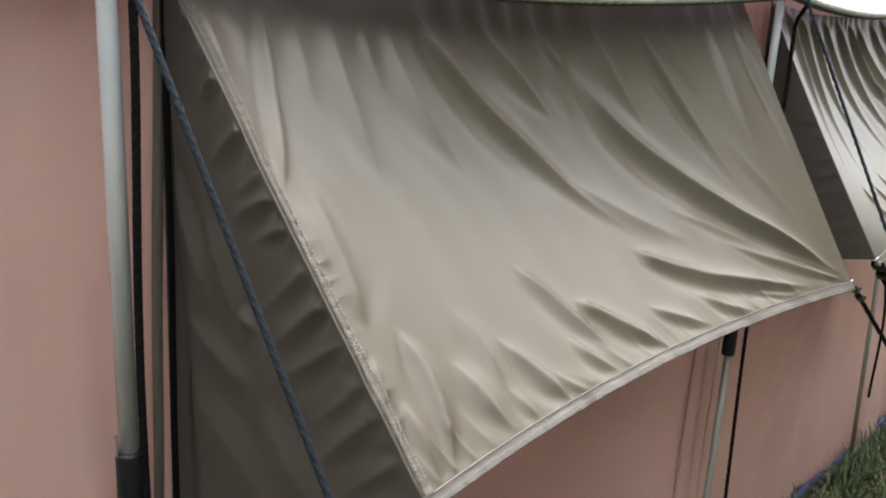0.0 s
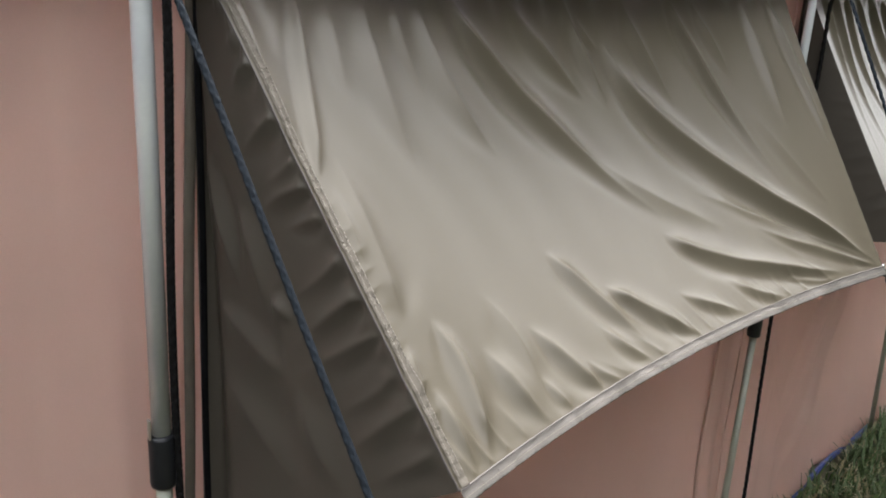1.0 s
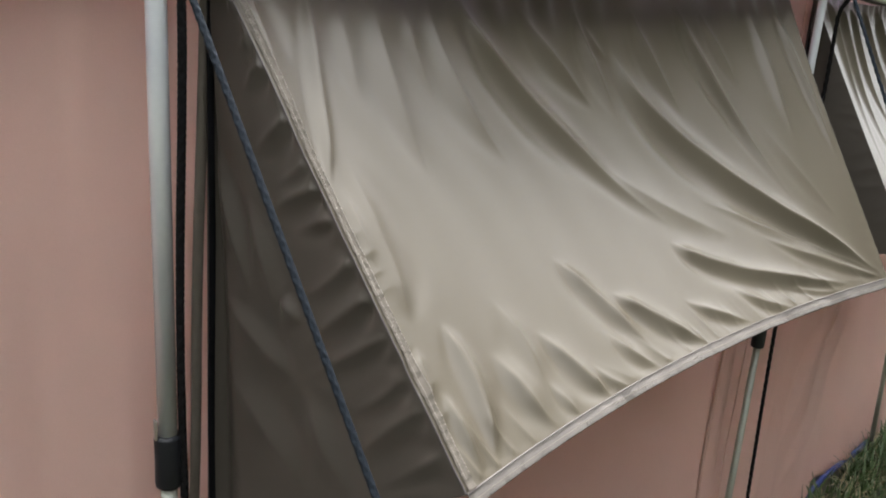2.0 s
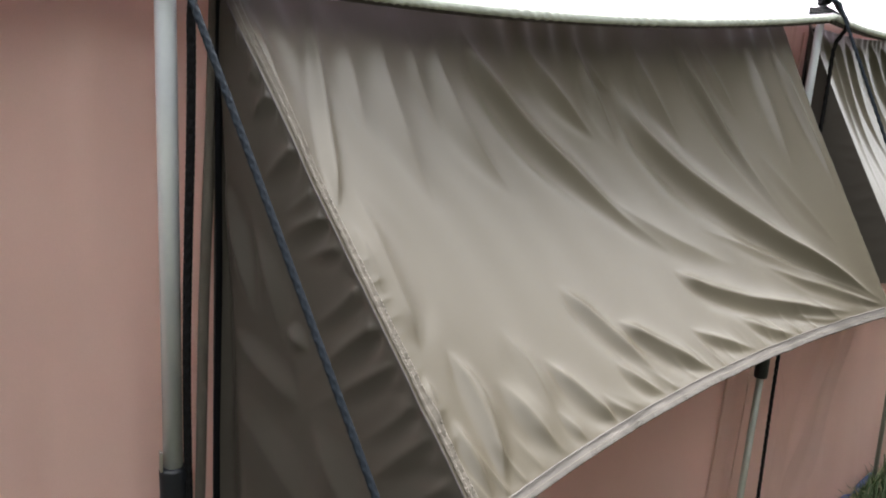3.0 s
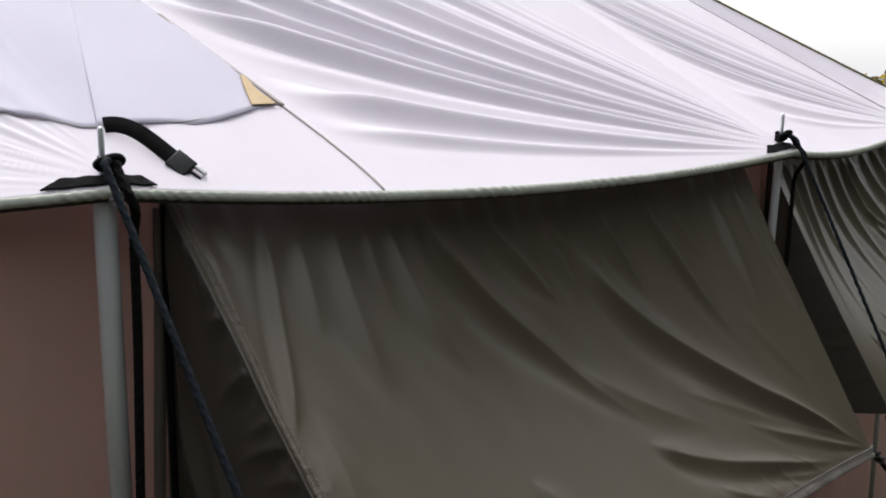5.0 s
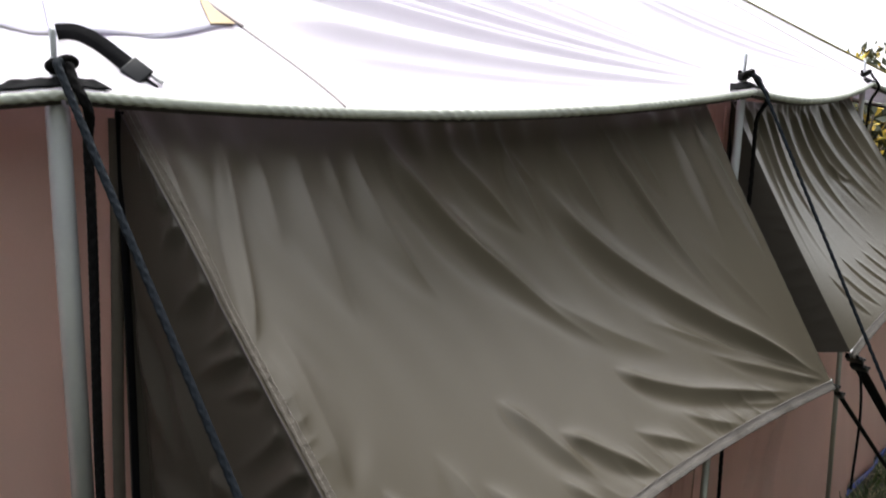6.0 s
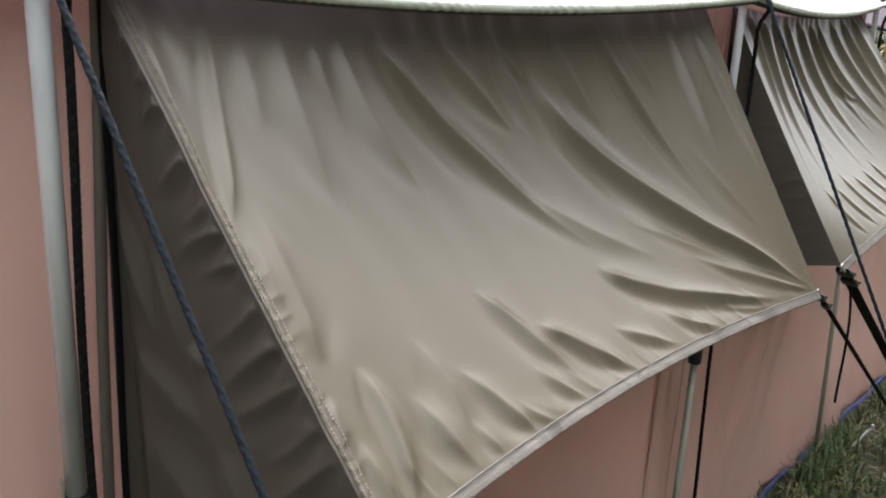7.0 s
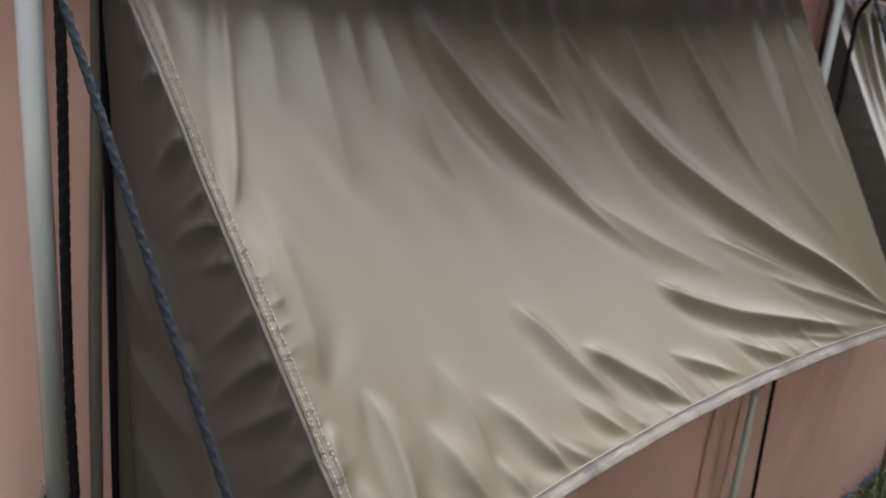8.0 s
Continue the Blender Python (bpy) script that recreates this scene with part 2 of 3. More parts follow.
# ------------------------------------------------------------------ tent
def wall_points(i, nu=60, nv=40, z0=0.0, z1=None, s0=0.0, s1=BAY, seed=0):
    s = np.linspace(s0, s1, nu)[:, None]
    f = np.linspace(0, 1, nv)[None, :]
    top = (H + 0.020 - eave_sag(s) - eave_drop(i, s / BAY)) if z1 is None else z1 + 0 * s
    z = z0 + (top - z0) * f
    u = s / BAY
    amp = 0.006 + 0.012 * smoothstep(0.9, 0.1, z)
    out = amp * (np.sin(u * 19 + seed + 1.2 * z) * 0.6 + np.sin(u * 41 + seed * 2.3 - 2.0 * z) * 0.35 + 0.5 * np.sin(u * 9 + 2 * seed))
    if i == SIDES - 1:                       # broad soft hangs in the panel by the corner
        out = out + 0.0085 * np.sin(u * 46 + 2.2 * z) + 0.0018 * np.sin(u * 95 + 1.0 - 2.8 * z)
    out = out * np.clip(4 * u, 0, 1) * np.clip(26 * (1 - u), 0, 1)
    if i == 1:
        for f_s, f_z, t_s, t_z, w, am in ((0.93, 1.0, 0.66, 0.42, 0.016, 0.034), (1.25, 0.95, 0.78, 0.25, 0.016, 0.032), (0.35, 0.8, 0.62, 0.42, 0.007, 0.005), (0.55, 0.95, 0.40, 0.30, 0.03, 0.008)):
            k = np.clip((z - t_z) / (f_z - t_z), -0.2, 1.2)
            out = out + am * np.exp(-((s - (t_s + (f_s - t_s) * k)) / w) ** 2) * smoothstep(-0.2, 0.15, k) * smoothstep(1.2, 0.85, k)
        out = out - 0.05 * smoothstep(0.9, 0.0, z) * np.sin(np.pi * u)
    out = out - 0.06 + 0.055 * smoothstep(0.6, 0.0, z)
    return bay_points(i, s + 0 * f, out, z)


def build_tent():
    tent = thing("canvas_tent", "large round canvas tent with salmon walls and off-white roof", "tent", (CENTRE[0], CENTRE[1], 0))
    inv = Matrix.Translation((-CENTRE[0], -CENTRE[1], 0))

    def tpart(name, me, mat, label="", parent=None, smooth=True):
        ob = part(name, me, mat, parent or tent, label, smooth)
        if parent is None:
            ob.matrix_parent_inverse = inv
        return ob

    for i in range(SIDES):
        if i in (2, 3):
            continue
        fine = i in (19, 0, 1, 18)
        pts = wall_points(i, (360 if i == 1 else 110) if fine else 20, (110 if i == 1 else 60) if fine else 10, seed=i * 1.7)
        tpart("wall_panel", grid_mesh("wall_panel", cloth(pts, 0.0016), close_v=True), WALL)
    # bay with an open window: sill part, two side strips
    for i, z0, z1, s0, s1 in ((2, 0, 1.25, 0, BAY), (2, 1.25, None, 0, 0.10), (2, 1.25, None, BAY - 0.10, BAY), (3, 0, 1.0, 0, BAY)):
        pts = wall_points(i, 60, 40, z0, z1, s0, s1, seed=3)
        tpart("wall_panel", grid_mesh("wall_panel", cloth(pts, 0.0016), close_v=True), WALL)
    for i in range(SIDES):
        s = np.linspace(0, BAY, 40)
        P = bay_points(i, s, -0.001 + 0.004 * np.sin(s * 7 + i) - (0.05 * np.sin(np.pi * s / BAY) if i == 1 else 0), 0.010 + 0.008 * np.sin(s * 11 + 1))
        tpart("groundsheet_edge", sweep(P, 1.0, profile=np.array([(-0.006, -0.03), (0.006, -0.03), (0.006, -0.002), (-0.004, 0.002)])), BLUE, "blue plastic groundsheet edge at the foot of the wall")
    # roof, bay by bay
    for i in range(SIDES):
        fine = i in (19, 0, 1)
        nu, nr = (420, 260) if fine else (12, 10)
        s = np.linspace(0, 1, nu)[:, None] * bay_len(i)
        r = (np.concatenate([np.linspace(0, 0.22, nr - 25), np.linspace(0.225, 1, 25)]) if fine else np.linspace(0, 1, nr))[None, :]
        P = roof_surface(i, s, r)
        tpart("roof_panel", grid_mesh("roof_panel", cloth(P, 0.0015), close_v=True), ROOF)
        m = 900 if fine else 30
        q = np.linspace(0, bay_len(i), m)
        hem = bay_points(i, q + (2 * q / bay_len(i) - 1) * 0.0054, 0.033, H + 0.007 - eave_sag(q) - eave_drop(i, q / bay_len(i)))
        a = np.linspace(0, 2 * np.pi, 14, endpoint=False)[None, :]
        Q = q[:, None]
        pucker = np.sin(Q * 330 + 5 * np.sin(Q * 17) + 3 * np.sin(Q * 5) + 1.6 * a) * (0.6 + 0.4 * np.sin(Q * 23)) if fine else 0 * Q
        wide = 0.0066 * (1 + 0.13 * np.abs(pucker) * np.sign(pucker)) * (0.85 + 0.25 * np.sin(np.pi * Q / bay_len(i)))
        n = np.append(bay_axes(i)[2], 0)
        tube = hem[:, None] + (wide * np.cos(a))[..., None] * n * 0.8 + (wide * np.sin(a))[..., None] * np.array([0, 0, 1.15])
        tpart("eave_binding", grid_mesh("eave_binding", tube, close_v=True), EAVE, "puckered pale grey-green eave binding")
        lip = bay_points(i, q, 0.022 + 0.001 * np.sin(q * 240), H - 0.002 - eave_sag(q) - eave_drop(i, q / bay_len(i)))
        tpart("eave_hem", sweep(lip, 1.0, profile=np.array([(-0.002, -0.004), (0.002, -0.004), (0.003, 0.006), (-0.003, 0.006)])), DARK_THREAD, "dark turned-under eave hem")
    t = np.linspace(0.002, 0.6, 120)
    tpart("hip_seam", sweep(roof_surface(1, np.full(120, bay_len(1)), t, 0.001), 0.0022, sides=8), SEAM, "pale grey seam along the roof hip")
    tpart("hip_piping", sweep(roof_surface(2, np.full(120, bay_len(2)), t, 0.003), 0.006, sides=8), PIPING, "dark olive piping along the roof hip")
    # seam that climbs the roof, patch with its piped edge, leather corner
    t = np.linspace(0, 1, 60)
    ss, rr = 0.410 - 0.240 * t ** 1.35, 0.0005 + 0.1065 * t
    seam = roof_surface(0, ss, rr, 0.0025)
    tpart("roof_seam", sweep(seam, 1.0, profile=np.array([(-0.002, -0.001), (0.002, -0.001), (0.002, 0.0012), (-0.002, 0.0012)])), SEAM, "grey stitched roof seam")
    flat = np.array([(-0.0045, -0.001), (0.0045, -0.001), (0.0045, 0.0012), (-0.0045, 0.0012)])
    tpart("patch_side_tape", sweep(roof_surface(0, ss[27:], rr[27:], 0.0052), 1.0, profile=flat), SEAM, "grey tape along the patch's side")
    a = np.linspace(0, 1, 70)[:, None]
    c = np.linspace(0, 1, 40)[None, :]
    for bay, sa, sb in ((0, 0.0, 0.292), (SIDES - 1, BAY - 0.55, BAY)):
        s = sa + (sb - sa) * a + 0 * c
        low = patch_edge(s if bay == 0 else s - BAY)
        top = 0.15
        if bay == 0:
            edge_s = 0.410 - 0.240 * np.clip((low + (top - low) * c) / 0.107, 0, 1.2) ** 1.35
            s = a * edge_s
        P = roof_surface(bay, s, low + (top - low) * c, 0.0034 + 0.0026 * np.sin(s * 34 + c * 9) * np.exp(-c * 5) + 0.003 * (1 + np.sin(s * 16 + 5 * c + 1)) * np.sin(np.pi * np.clip(c * 1.6, 0, 1)))
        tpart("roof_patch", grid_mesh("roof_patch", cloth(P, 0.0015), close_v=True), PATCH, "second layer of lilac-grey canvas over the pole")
        q = np.linspace(sa, sb, 80)
        edge = roof_surface(bay, q, patch_edge(q if bay == 0 else q - BAY), 0.0038)
        tpart("patch_piping", sweep(edge, 0.0008, sides=8), SEAM, "dark piped edge of the roof patch")
    tri = np.array([[roof_surface(0, np.array(s), np.array(r), 0.0075) for s, r in row] for row in
                    (((0.274, 0.0660), (0.281, 0.0665)), ((0.268, 0.0565), (0.291, 0.0570)), ((0.264, 0.0465), (0.312, 0.0485)))])
    tpart("leather_corner", grid_mesh("leather_corner", cloth(tri, 0.002), close_v=True), TAN, "tan leather reinforcement at the patch corner", smooth=False)
    # black strips down the sides of the windows, in place of the gussets' shadow pocket
    for i in (0, 1):
        for s0 in (0.0855,):
            z = np.linspace(0.70 if i == 0 and s0 < 1 else 1.2, H - 0.02, 60)
            P = bay_points(i, s0 + 0.001 * np.sin(z * 11), -0.038 + 0 * z, z)
            tpart("gap_shade_strip", sweep(P, 1.0, profile=np.array([(-0.005, -0.002), (0.005, -0.002), (0.005, 0.002), (-0.005, 0.002)]), up=tuple(-np.append(bay_axes(i)[2], 0))), WEBBING, "black strip standing in for the shade beside the gusset")
    # seam tapes on the wall beside the poles
    for i, s0, w in ((0, 0.0720, 0.0085), (0, BAY - 0.064, 0.006), (1, 0.064, 0.006)):
        z = np.linspace(0.02, H - 0.03, 90)
        P = bay_points(i, s0 + 0.0015 * np.sin(z * 9) + (0.03 * (z - 1.4) if w > 0.007 else 0), -0.048 + 0.045 * smoothstep(0.6, 0.0, z) - 0.003 * np.sin(z * 5), z)
        tpart("wall_seam_tape", sweep(P, 1.0, profile=np.array([(-w, -0.0016), (w, -0.0016), (w, 0.0016), (-w, 0.0016)]), up=tuple(-np.append(bay_axes(i)[2], 0))), TAPE if w > 0.007 else WALL, "stitched seam tape beside the window")
    return tent


def patch_edge(s):
    """How far up the roof the patch begins, along the bay."""
    return 0.0285 + 0.0007 * np.cos(s * 40 + 2.6) + 0.05 * np.clip(s, 0, 0.1) + 0.10 * np.clip(s - 0.12, 0, 1) + 0.10 * np.clip(-s - 0.02, 0, 1)


def bay_len(i):
    return float(np.linalg.norm(corner(i + 1) - corner(i)))


def roof_surface(i, s, r, lift=0.0):
    L = bay_len(i)
    s, r = np.broadcast_arrays(np.asarray(s, float), np.asarray(r, float))
    edge = bay_points(i, s + (2 * s / L - 1) * 0.0048, 0.03, H + 0.012 - eave_sag(s * BAY / L))
    P = edge + (APEX - edge) * r[..., None]
    u = s / L
    dz = -0.20 * r * (1 - r) - 0.018 * np.sin(np.pi * u) * np.sin(np.pi * np.minimum(r * 3, 1))
    dz = dz + roof_folds(u, r) * (1.0 if i == 0 else 0.5)
    if i == 2:                                # this panel hangs slack below the hip
        dz = dz - 1.5 * r * (1 - r) ** 2 * smoothstep(0.0, 0.3, u) * smoothstep(1.0, 0.7, u)
    P[..., 2] += dz + lift - eave_drop(i, u) * smoothstep(1.0, 0.5, r)
    return P


def roof_folds(u, r):
    """Tension folds that fan up from the pole across the bay, with crisp crests; flat on the near side of the seam."""
    x = (1.03 - u) * BAY
    y = r * 5.2 + 0.006
    ang = np.arctan2(y, x)
    rad = np.hypot(x, y)
    ph = ang / 0.068 + 0.5 * np.sin(ang * 11)
    crest = np.abs(np.cos(np.pi * ph))
    crest = 1 - np.sqrt(1 - crest ** 2 + 0.09)
    strength = 0.6 + 0.4 * np.sin(np.floor(ph + 0.5) * 2.1 + 0.6)
    a = 0.060 * np.clip(rad * 0.9 + 0.05, 0, 1) * smoothstep(0.08, 0.28, ang) * smoothstep(1.35, 0.8, ang)
    seam = (0.410 - 0.240 * np.clip(r / 0.107, 0, 1.4) ** 1.35) / BAY
    fade = smoothstep(0.0, 0.15, u - seam) * smoothstep(1.0, 0.95, u) * smoothstep(0.0, 0.03, r + 0.012 * u)
    return a * crest * strength * fade * smoothstep(0.5, 0.2, r)


# ------------------------------------------------------------------ awnings
# per bay: lower corners (along, out, up) and the height at which the gussets meet the wall
AWNINGS = {0: ((0.231, 0.506, 1.108), (1.400, 0.308, 1.184), (0.72, 1.2)), 1: ((0.098, 0.272, 1.184), (1.36, 0.36, 1.16), (1.12, 1.18))}


def awning_grid(i, nu, nv):
    g = 0.075
    TL = np.array([g + (0.011 if i == 0 else 0), -0.046, H - 0.004])
    TR = np.array([BAY - g, -0.046, H - 0.004])
    BL, BR = (np.array(c) for c in AWNINGS[i][:2])
    u = np.linspace(0, 1, nu)[:, None]
    v = np.linspace(0, 1, nv)[None, :]
    P = ((1 - u) * (1 - v))[..., None] * TL + (u * (1 - v))[..., None] * TR + ((1 - u) * v)[..., None] * BL + (u * v)[..., None] * BR
    arch = 4 * u * (1 - u)
    down = (1 - u)[..., None] * (BL - TL) + u[..., None] * (BR - TR)
    P = P - (0.048 * arch * v ** 1.5)[..., None] * down
    P[..., 2] -= (1 - v) * eave_sag(P[..., 0])
    P[..., 2] -= 0.02 * arch * np.sin(np.pi * v)
    P[..., 1] -= (0.065 * arch + 0.006) * np.sin(np.pi * v ** 0.85)
    return u, v, P, g


def bays(i, P):
    return bay_points(i, P[..., 0], P[..., 1], P[..., 2])


def build_awning(i):
    aw = thing("window_awning", "taupe window awning stretched out over the tent wall, wrinkled", "awning", tuple(bay_point(i, BAY / 2, 0, H)), group="window awnings")
    inv = Matrix.Translation(-Vector(bay_point(i, BAY / 2, 0, H)))

    def apart(name, me, mat, label="", smooth=True):
        ob = part(name, me, mat, aw, label, smooth)
        ob.matrix_parent_inverse = inv
        return ob

    u, v, P, g = awning_grid(i, *((440, 260) if i == 0 else (300, 180)))
    du, dv = np.gradient(P, axis=0), np.gradient(P, axis=1)
    n = np.cross(du, dv)
    n /= np.linalg.norm(n, axis=-1, keepdims=True)
    if n[150, 90, 1] < 0:
        n = -n
    P = P + n * (awning_folds(u, v) if i == 0 else far_awning_folds(u, v))[..., None]
    apart("panel", grid_mesh("panel", cloth(bays(i, P)), close_v=True), AWNING)
    # side gussets
    for side in (0, 1):
        edge = P[0 if side == 0 else -1]
        sx = g + 0.006 if side == 0 else BAY - g
        w = np.linspace(0, 1, 110)[None, :]
        m = edge.shape[0]
        f = np.linspace(0, 1, m)[:, None]
        inner = np.stack([np.full(m, sx), np.full(m, -0.046), H - 0.02 - (H - 0.02 - AWNINGS[i][2][side]) * f[:, 0]], -1)
        G = inner[:, None] * (1 - w[..., None]) + edge[:, None] * w[..., None]
        tuck = -0.040 * np.exp(-(w / 0.12) ** 2) * (w > 0) * np.sin(np.pi * np.clip(w / 0.2, 0, 1))
        bulge = tuck + gusset_folds(f, w) * (1.5 if side == 0 and i == 0 else 0.3)
        G[..., 0] -= 0.75 * bulge * (1 if side == 0 else -1) * smoothstep(0.0, 0.12, f)
        apart("side_gusset", grid_mesh("side_gusset", cloth(bays(i, G)), close_v=True), GUSSET, "matte brown wrinkled side gusset of the awning")
        if side or i:
            continue
        # tape lies on the panel just inside its edge, with two stitch rows
        col = P[1:7]
        nn = n[1:7]
        q = np.linspace(0, 1, m)
        band = col + nn * (0.0022 + 0.0006 * np.sin(q * 330))[None, :, None]
        apart("seam_tape", grid_mesh("seam_tape", cloth(bays(i, band), 0.0012), close_v=True), TAPE, "double stitched puckered seam tape")
        for row in (1, 4):
            st = col[row] + nn[row] * 0.0046
            apart("stitching", dashes(bays(i, st[4:-4]), 0.0008, 0.006), THREAD)
        cord = edge + np.array([-0.002, 0, 0])
        apart("edge_stitch", sweep(bays(i, cord), 0.0011, sides=6), DARK_THREAD)
    down = P[:, -1] - P[:, -2]
    down /= np.linalg.norm(down, axis=-1, keepdims=True)
    out = P[:, -1] + n[:, -1] * 0.001
    wid = np.linspace(-0.002, 0.018, 8)[None, :, None]
    strip = out[:, None] + down[:, None] * wid + n[:, -1][:, None] * (0.0004 * np.sin(np.linspace(0, 120, len(out))))[:, None, None]
    apart("bottom_hem", grid_mesh("bottom_hem", cloth(bays(i, strip), 0.0022), close_v=True), HEM, "stitched bottom hem tape")
    apart("hem_stitch", sweep(bays(i, P[:, -1] + n[:, -1] * 0.0030), 0.0008, sides=6), DARK_THREAD)
    apart("stitching", dashes(bays(i, out + down * 0.010 + n[:, -1] * 0.0035), 0.0007, 0.005), THREAD)
    return aw


def dashes(path, r, step):
    """A row of raised stitches along a path."""
    L = np.concatenate([[0], np.cumsum(np.linalg.norm(np.diff(path, axis=0), axis=1))])
    verts, faces = [], []
    for k in range(int(L[-1] / step)):
        a, c = (np.array([np.interp(k * step + o, L, path[:, j]) for j in range(3)]) for o in (0, step * 0.7))
        d = (c - a) / np.linalg.norm(c - a)
        s = np.cross(d, (0, 0, 1))
        s /= np.linalg.norm(s)
        t = np.cross(s, d)
        o = len(verts)
        for p in (a, c):
            verts += [tuple(p + r * (s * x + t * y)) for x, y in ((1, 0), (0, 1), (-1, 0), (0, -1))]
        faces += [(o + j, o + (j + 1) % 4, o + 4 + (j + 1) % 4, o + 4 + j) for j in range(4)]
        faces += [(o + 3, o + 2, o + 1, o), (o + 4, o + 5, o + 6, o + 7)]
    me = bpy.data.meshes.new("stitching")
    me.from_pydata(verts, [], faces)
    return me


class Folds:
    """Adds up folds of cloth, each a crest with a valley on one side along a bowed line."""

    def __init__(self, u, v, wide, high):
        self.x, self.y = np.broadcast_arrays(u * wide, v * high)
        self.wide, self.high = wide, high
        self.sum = np.zeros(self.x.shape)

    def fold(self, a, b, c, width, amp, valley=0.8, fade=(0.12, 0.15)):
        a, b, c = (np.array(p) * (self.wide, self.high) for p in (a, b, c))
        k = 2 * b - (a + c) / 2
        t = np.linspace(0, 1, 40)[:, None]
        Q = (1 - t) ** 2 * a + 2 * t * (1 - t) * k + t * t * c
        lo, hi = Q.min(0) - 7 * width, Q.max(0) + 7 * width
        m = (self.x > lo[0]) & (self.x < hi[0]) & (self.y > lo[1]) & (self.y < hi[1])
        X = np.stack([self.x[m], self.y[m]], -1)
        best = np.full(len(X), 1e9)
        sgn, par = np.zeros(len(X)), np.zeros(len(X))
        for j in range(39):
            p, d = Q[j], Q[j + 1] - Q[j]
            h = np.clip(((X - p) @ d) / (d @ d), 0, 1)
            off = X - p - h[:, None] * d
            dist = np.hypot(off[:, 0], off[:, 1])
            hit = dist < best
            best[hit] = dist[hit]
            sgn[hit] = np.sign(d[0] * off[:, 1] - d[1] * off[:, 0])[hit]
            par[hit] = ((j + h) / 39)[hit]
        d = best * sgn
        w = width * (0.22 + 1.0 * np.sin(np.pi * np.clip(par, 0.0, 1.0)) ** 0.8)
        env = smoothstep(0, 0.1 + fade[0] * 2.8, par) * smoothstep(1, 0.95 - fade[1] * 2.6, par)
        prof = 1.05 * np.exp(-np.abs(d / w) ** 1.2) - 0.60 * valley * np.exp(-((d - 1.6 * w) / (1.15 * w)) ** 2)
        self.sum[m] += 0.92 * amp * env * prof


def awning_folds(u, v):
    F = Folds(u, v, 1.25, 0.68)
    # long folds from the eave towards the far lower corner
    F.fold((0.330, 0.03), (0.405, 0.325), (0.560, 0.710), 0.018, 0.0175, 1.0, (0.08, 0.15))
    F.fold((0.429, 0.05), (0.476, 0.207), (0.525, 0.350), 0.014, 0.0105)
    F.fold((0.530, 0.04), (0.549, 0.217), (0.562, 0.385), 0.010, 0.0090)
    F.fold((0.590, 0.140), (0.697, 0.532), (0.990, 0.985), 0.020, 0.0190, 1.0, (0.10, 0.05))
    F.fold((0.548, 0.09), (0.561, 0.161), (0.586, 0.210), 0.008, 0.0050)
    F.fold((0.639, 0.04), (0.669, 0.221), (0.700, 0.410), 0.013, 0.0110)
    F.fold((0.735, 0.03), (0.779, 0.274), (0.850, 0.720), 0.011, 0.0120, 1.0)
    F.fold((0.785, 0.05), (0.817, 0.207), (0.835, 0.330), 0.009, 0.0065)
    F.fold((0.840, 0.40), (0.885, 0.600), (0.935, 0.790), 0.012, 0.0035)
    F.fold((0.895, 0.04), (0.910, 0.271), (0.910, 0.540), 0.010, 0.0075)
    F.fold((0.950, 0.03), (0.975, 0.291), (0.987, 0.640), 0.007, 0.0085)
    F.fold((0.480, 0.48), (0.560, 0.640), (0.680, 0.780), 0.020, 0.0045)
    # fan at the far lower corner
    F.fold((0.730, 0.790), (0.850, 0.900), (0.985, 0.990), 0.009, 0.0055, 0.8, (0.1, 0.05))
    F.fold((0.640, 0.640), (0.790, 0.800), (0.975, 0.975), 0.010, 0.0040, 0.6, (0.12, 0.05))
    F.fold((0.535, 0.740), (0.637, 0.860), (0.890, 0.990), 0.014, 0.0110, 0.9, (0.05, 0.08))
    F.fold((0.486, 0.885), (0.531, 0.940), (0.590, 0.992), 0.009, 0.0070)
    F.fold((0.594, 0.895), (0.644, 0.957), (0.705, 0.997), 0.009, 0.0065)
    F.fold((0.720, 0.945), (0.780, 0.975), (0.850, 1.0), 0.006, 0.0040)
    # short folds drawn up from the hem
    F.fold((0.300, 0.700), (0.336, 0.816), (0.378, 0.960), 0.013, 0.0100, 0.9, (0.08, 0.12))
    F.fold((0.365, 0.815), (0.414, 0.900), (0.475, 1.0), 0.012, 0.0110, 1.0, (0.06, 0.10))
    F.fold((0.313, 0.885), (0.336, 0.946), (0.370, 1.0), 0.009, 0.0065)
    F.fold((0.205, 0.825), (0.236, 0.923), (0.262, 1.0), 0.012, 0.0090, 0.9, (0.08, 0.10))
    F.fold((0.258, 0.925), (0.276, 0.975), (0.300, 1.0), 0.007, 0.0045)
    F.fold((0.178, 0.915), (0.190, 0.965), (0.200, 1.0), 0.007, 0.0045)
    F.fold((0.122, 0.825), (0.138, 0.910), (0.152, 0.995), 0.013, 0.0090)
    F.fold((0.162, 0.740), (0.178, 0.833), (0.172, 0.940), 0.013, 0.0060)
    F.fold((0.075, 0.745), (0.077, 0.863), (0.058, 0.985), 0.011, 0.0085, 0.7, (0.06, 0.08))
    F.fold((0.058, 0.985), (0.083, 0.870), (0.088, 0.760), 0.012, 0.0050, 0.5)
    F.fold((0.028, 0.845), (0.033, 0.920), (0.030, 1.0), 0.009, 0.0080)
    F.fold((0.025, 0.765), (0.016, 0.816), (0.005, 0.873), 0.008, 0.0060)
    # by the near edge: a flat pleat, and the slack it lets out below
    F.fold((0.108, 0.03), (0.065, 0.274), (0.016, 0.470), 0.010, 0.0085, 0.9, (0.05, 0.06))
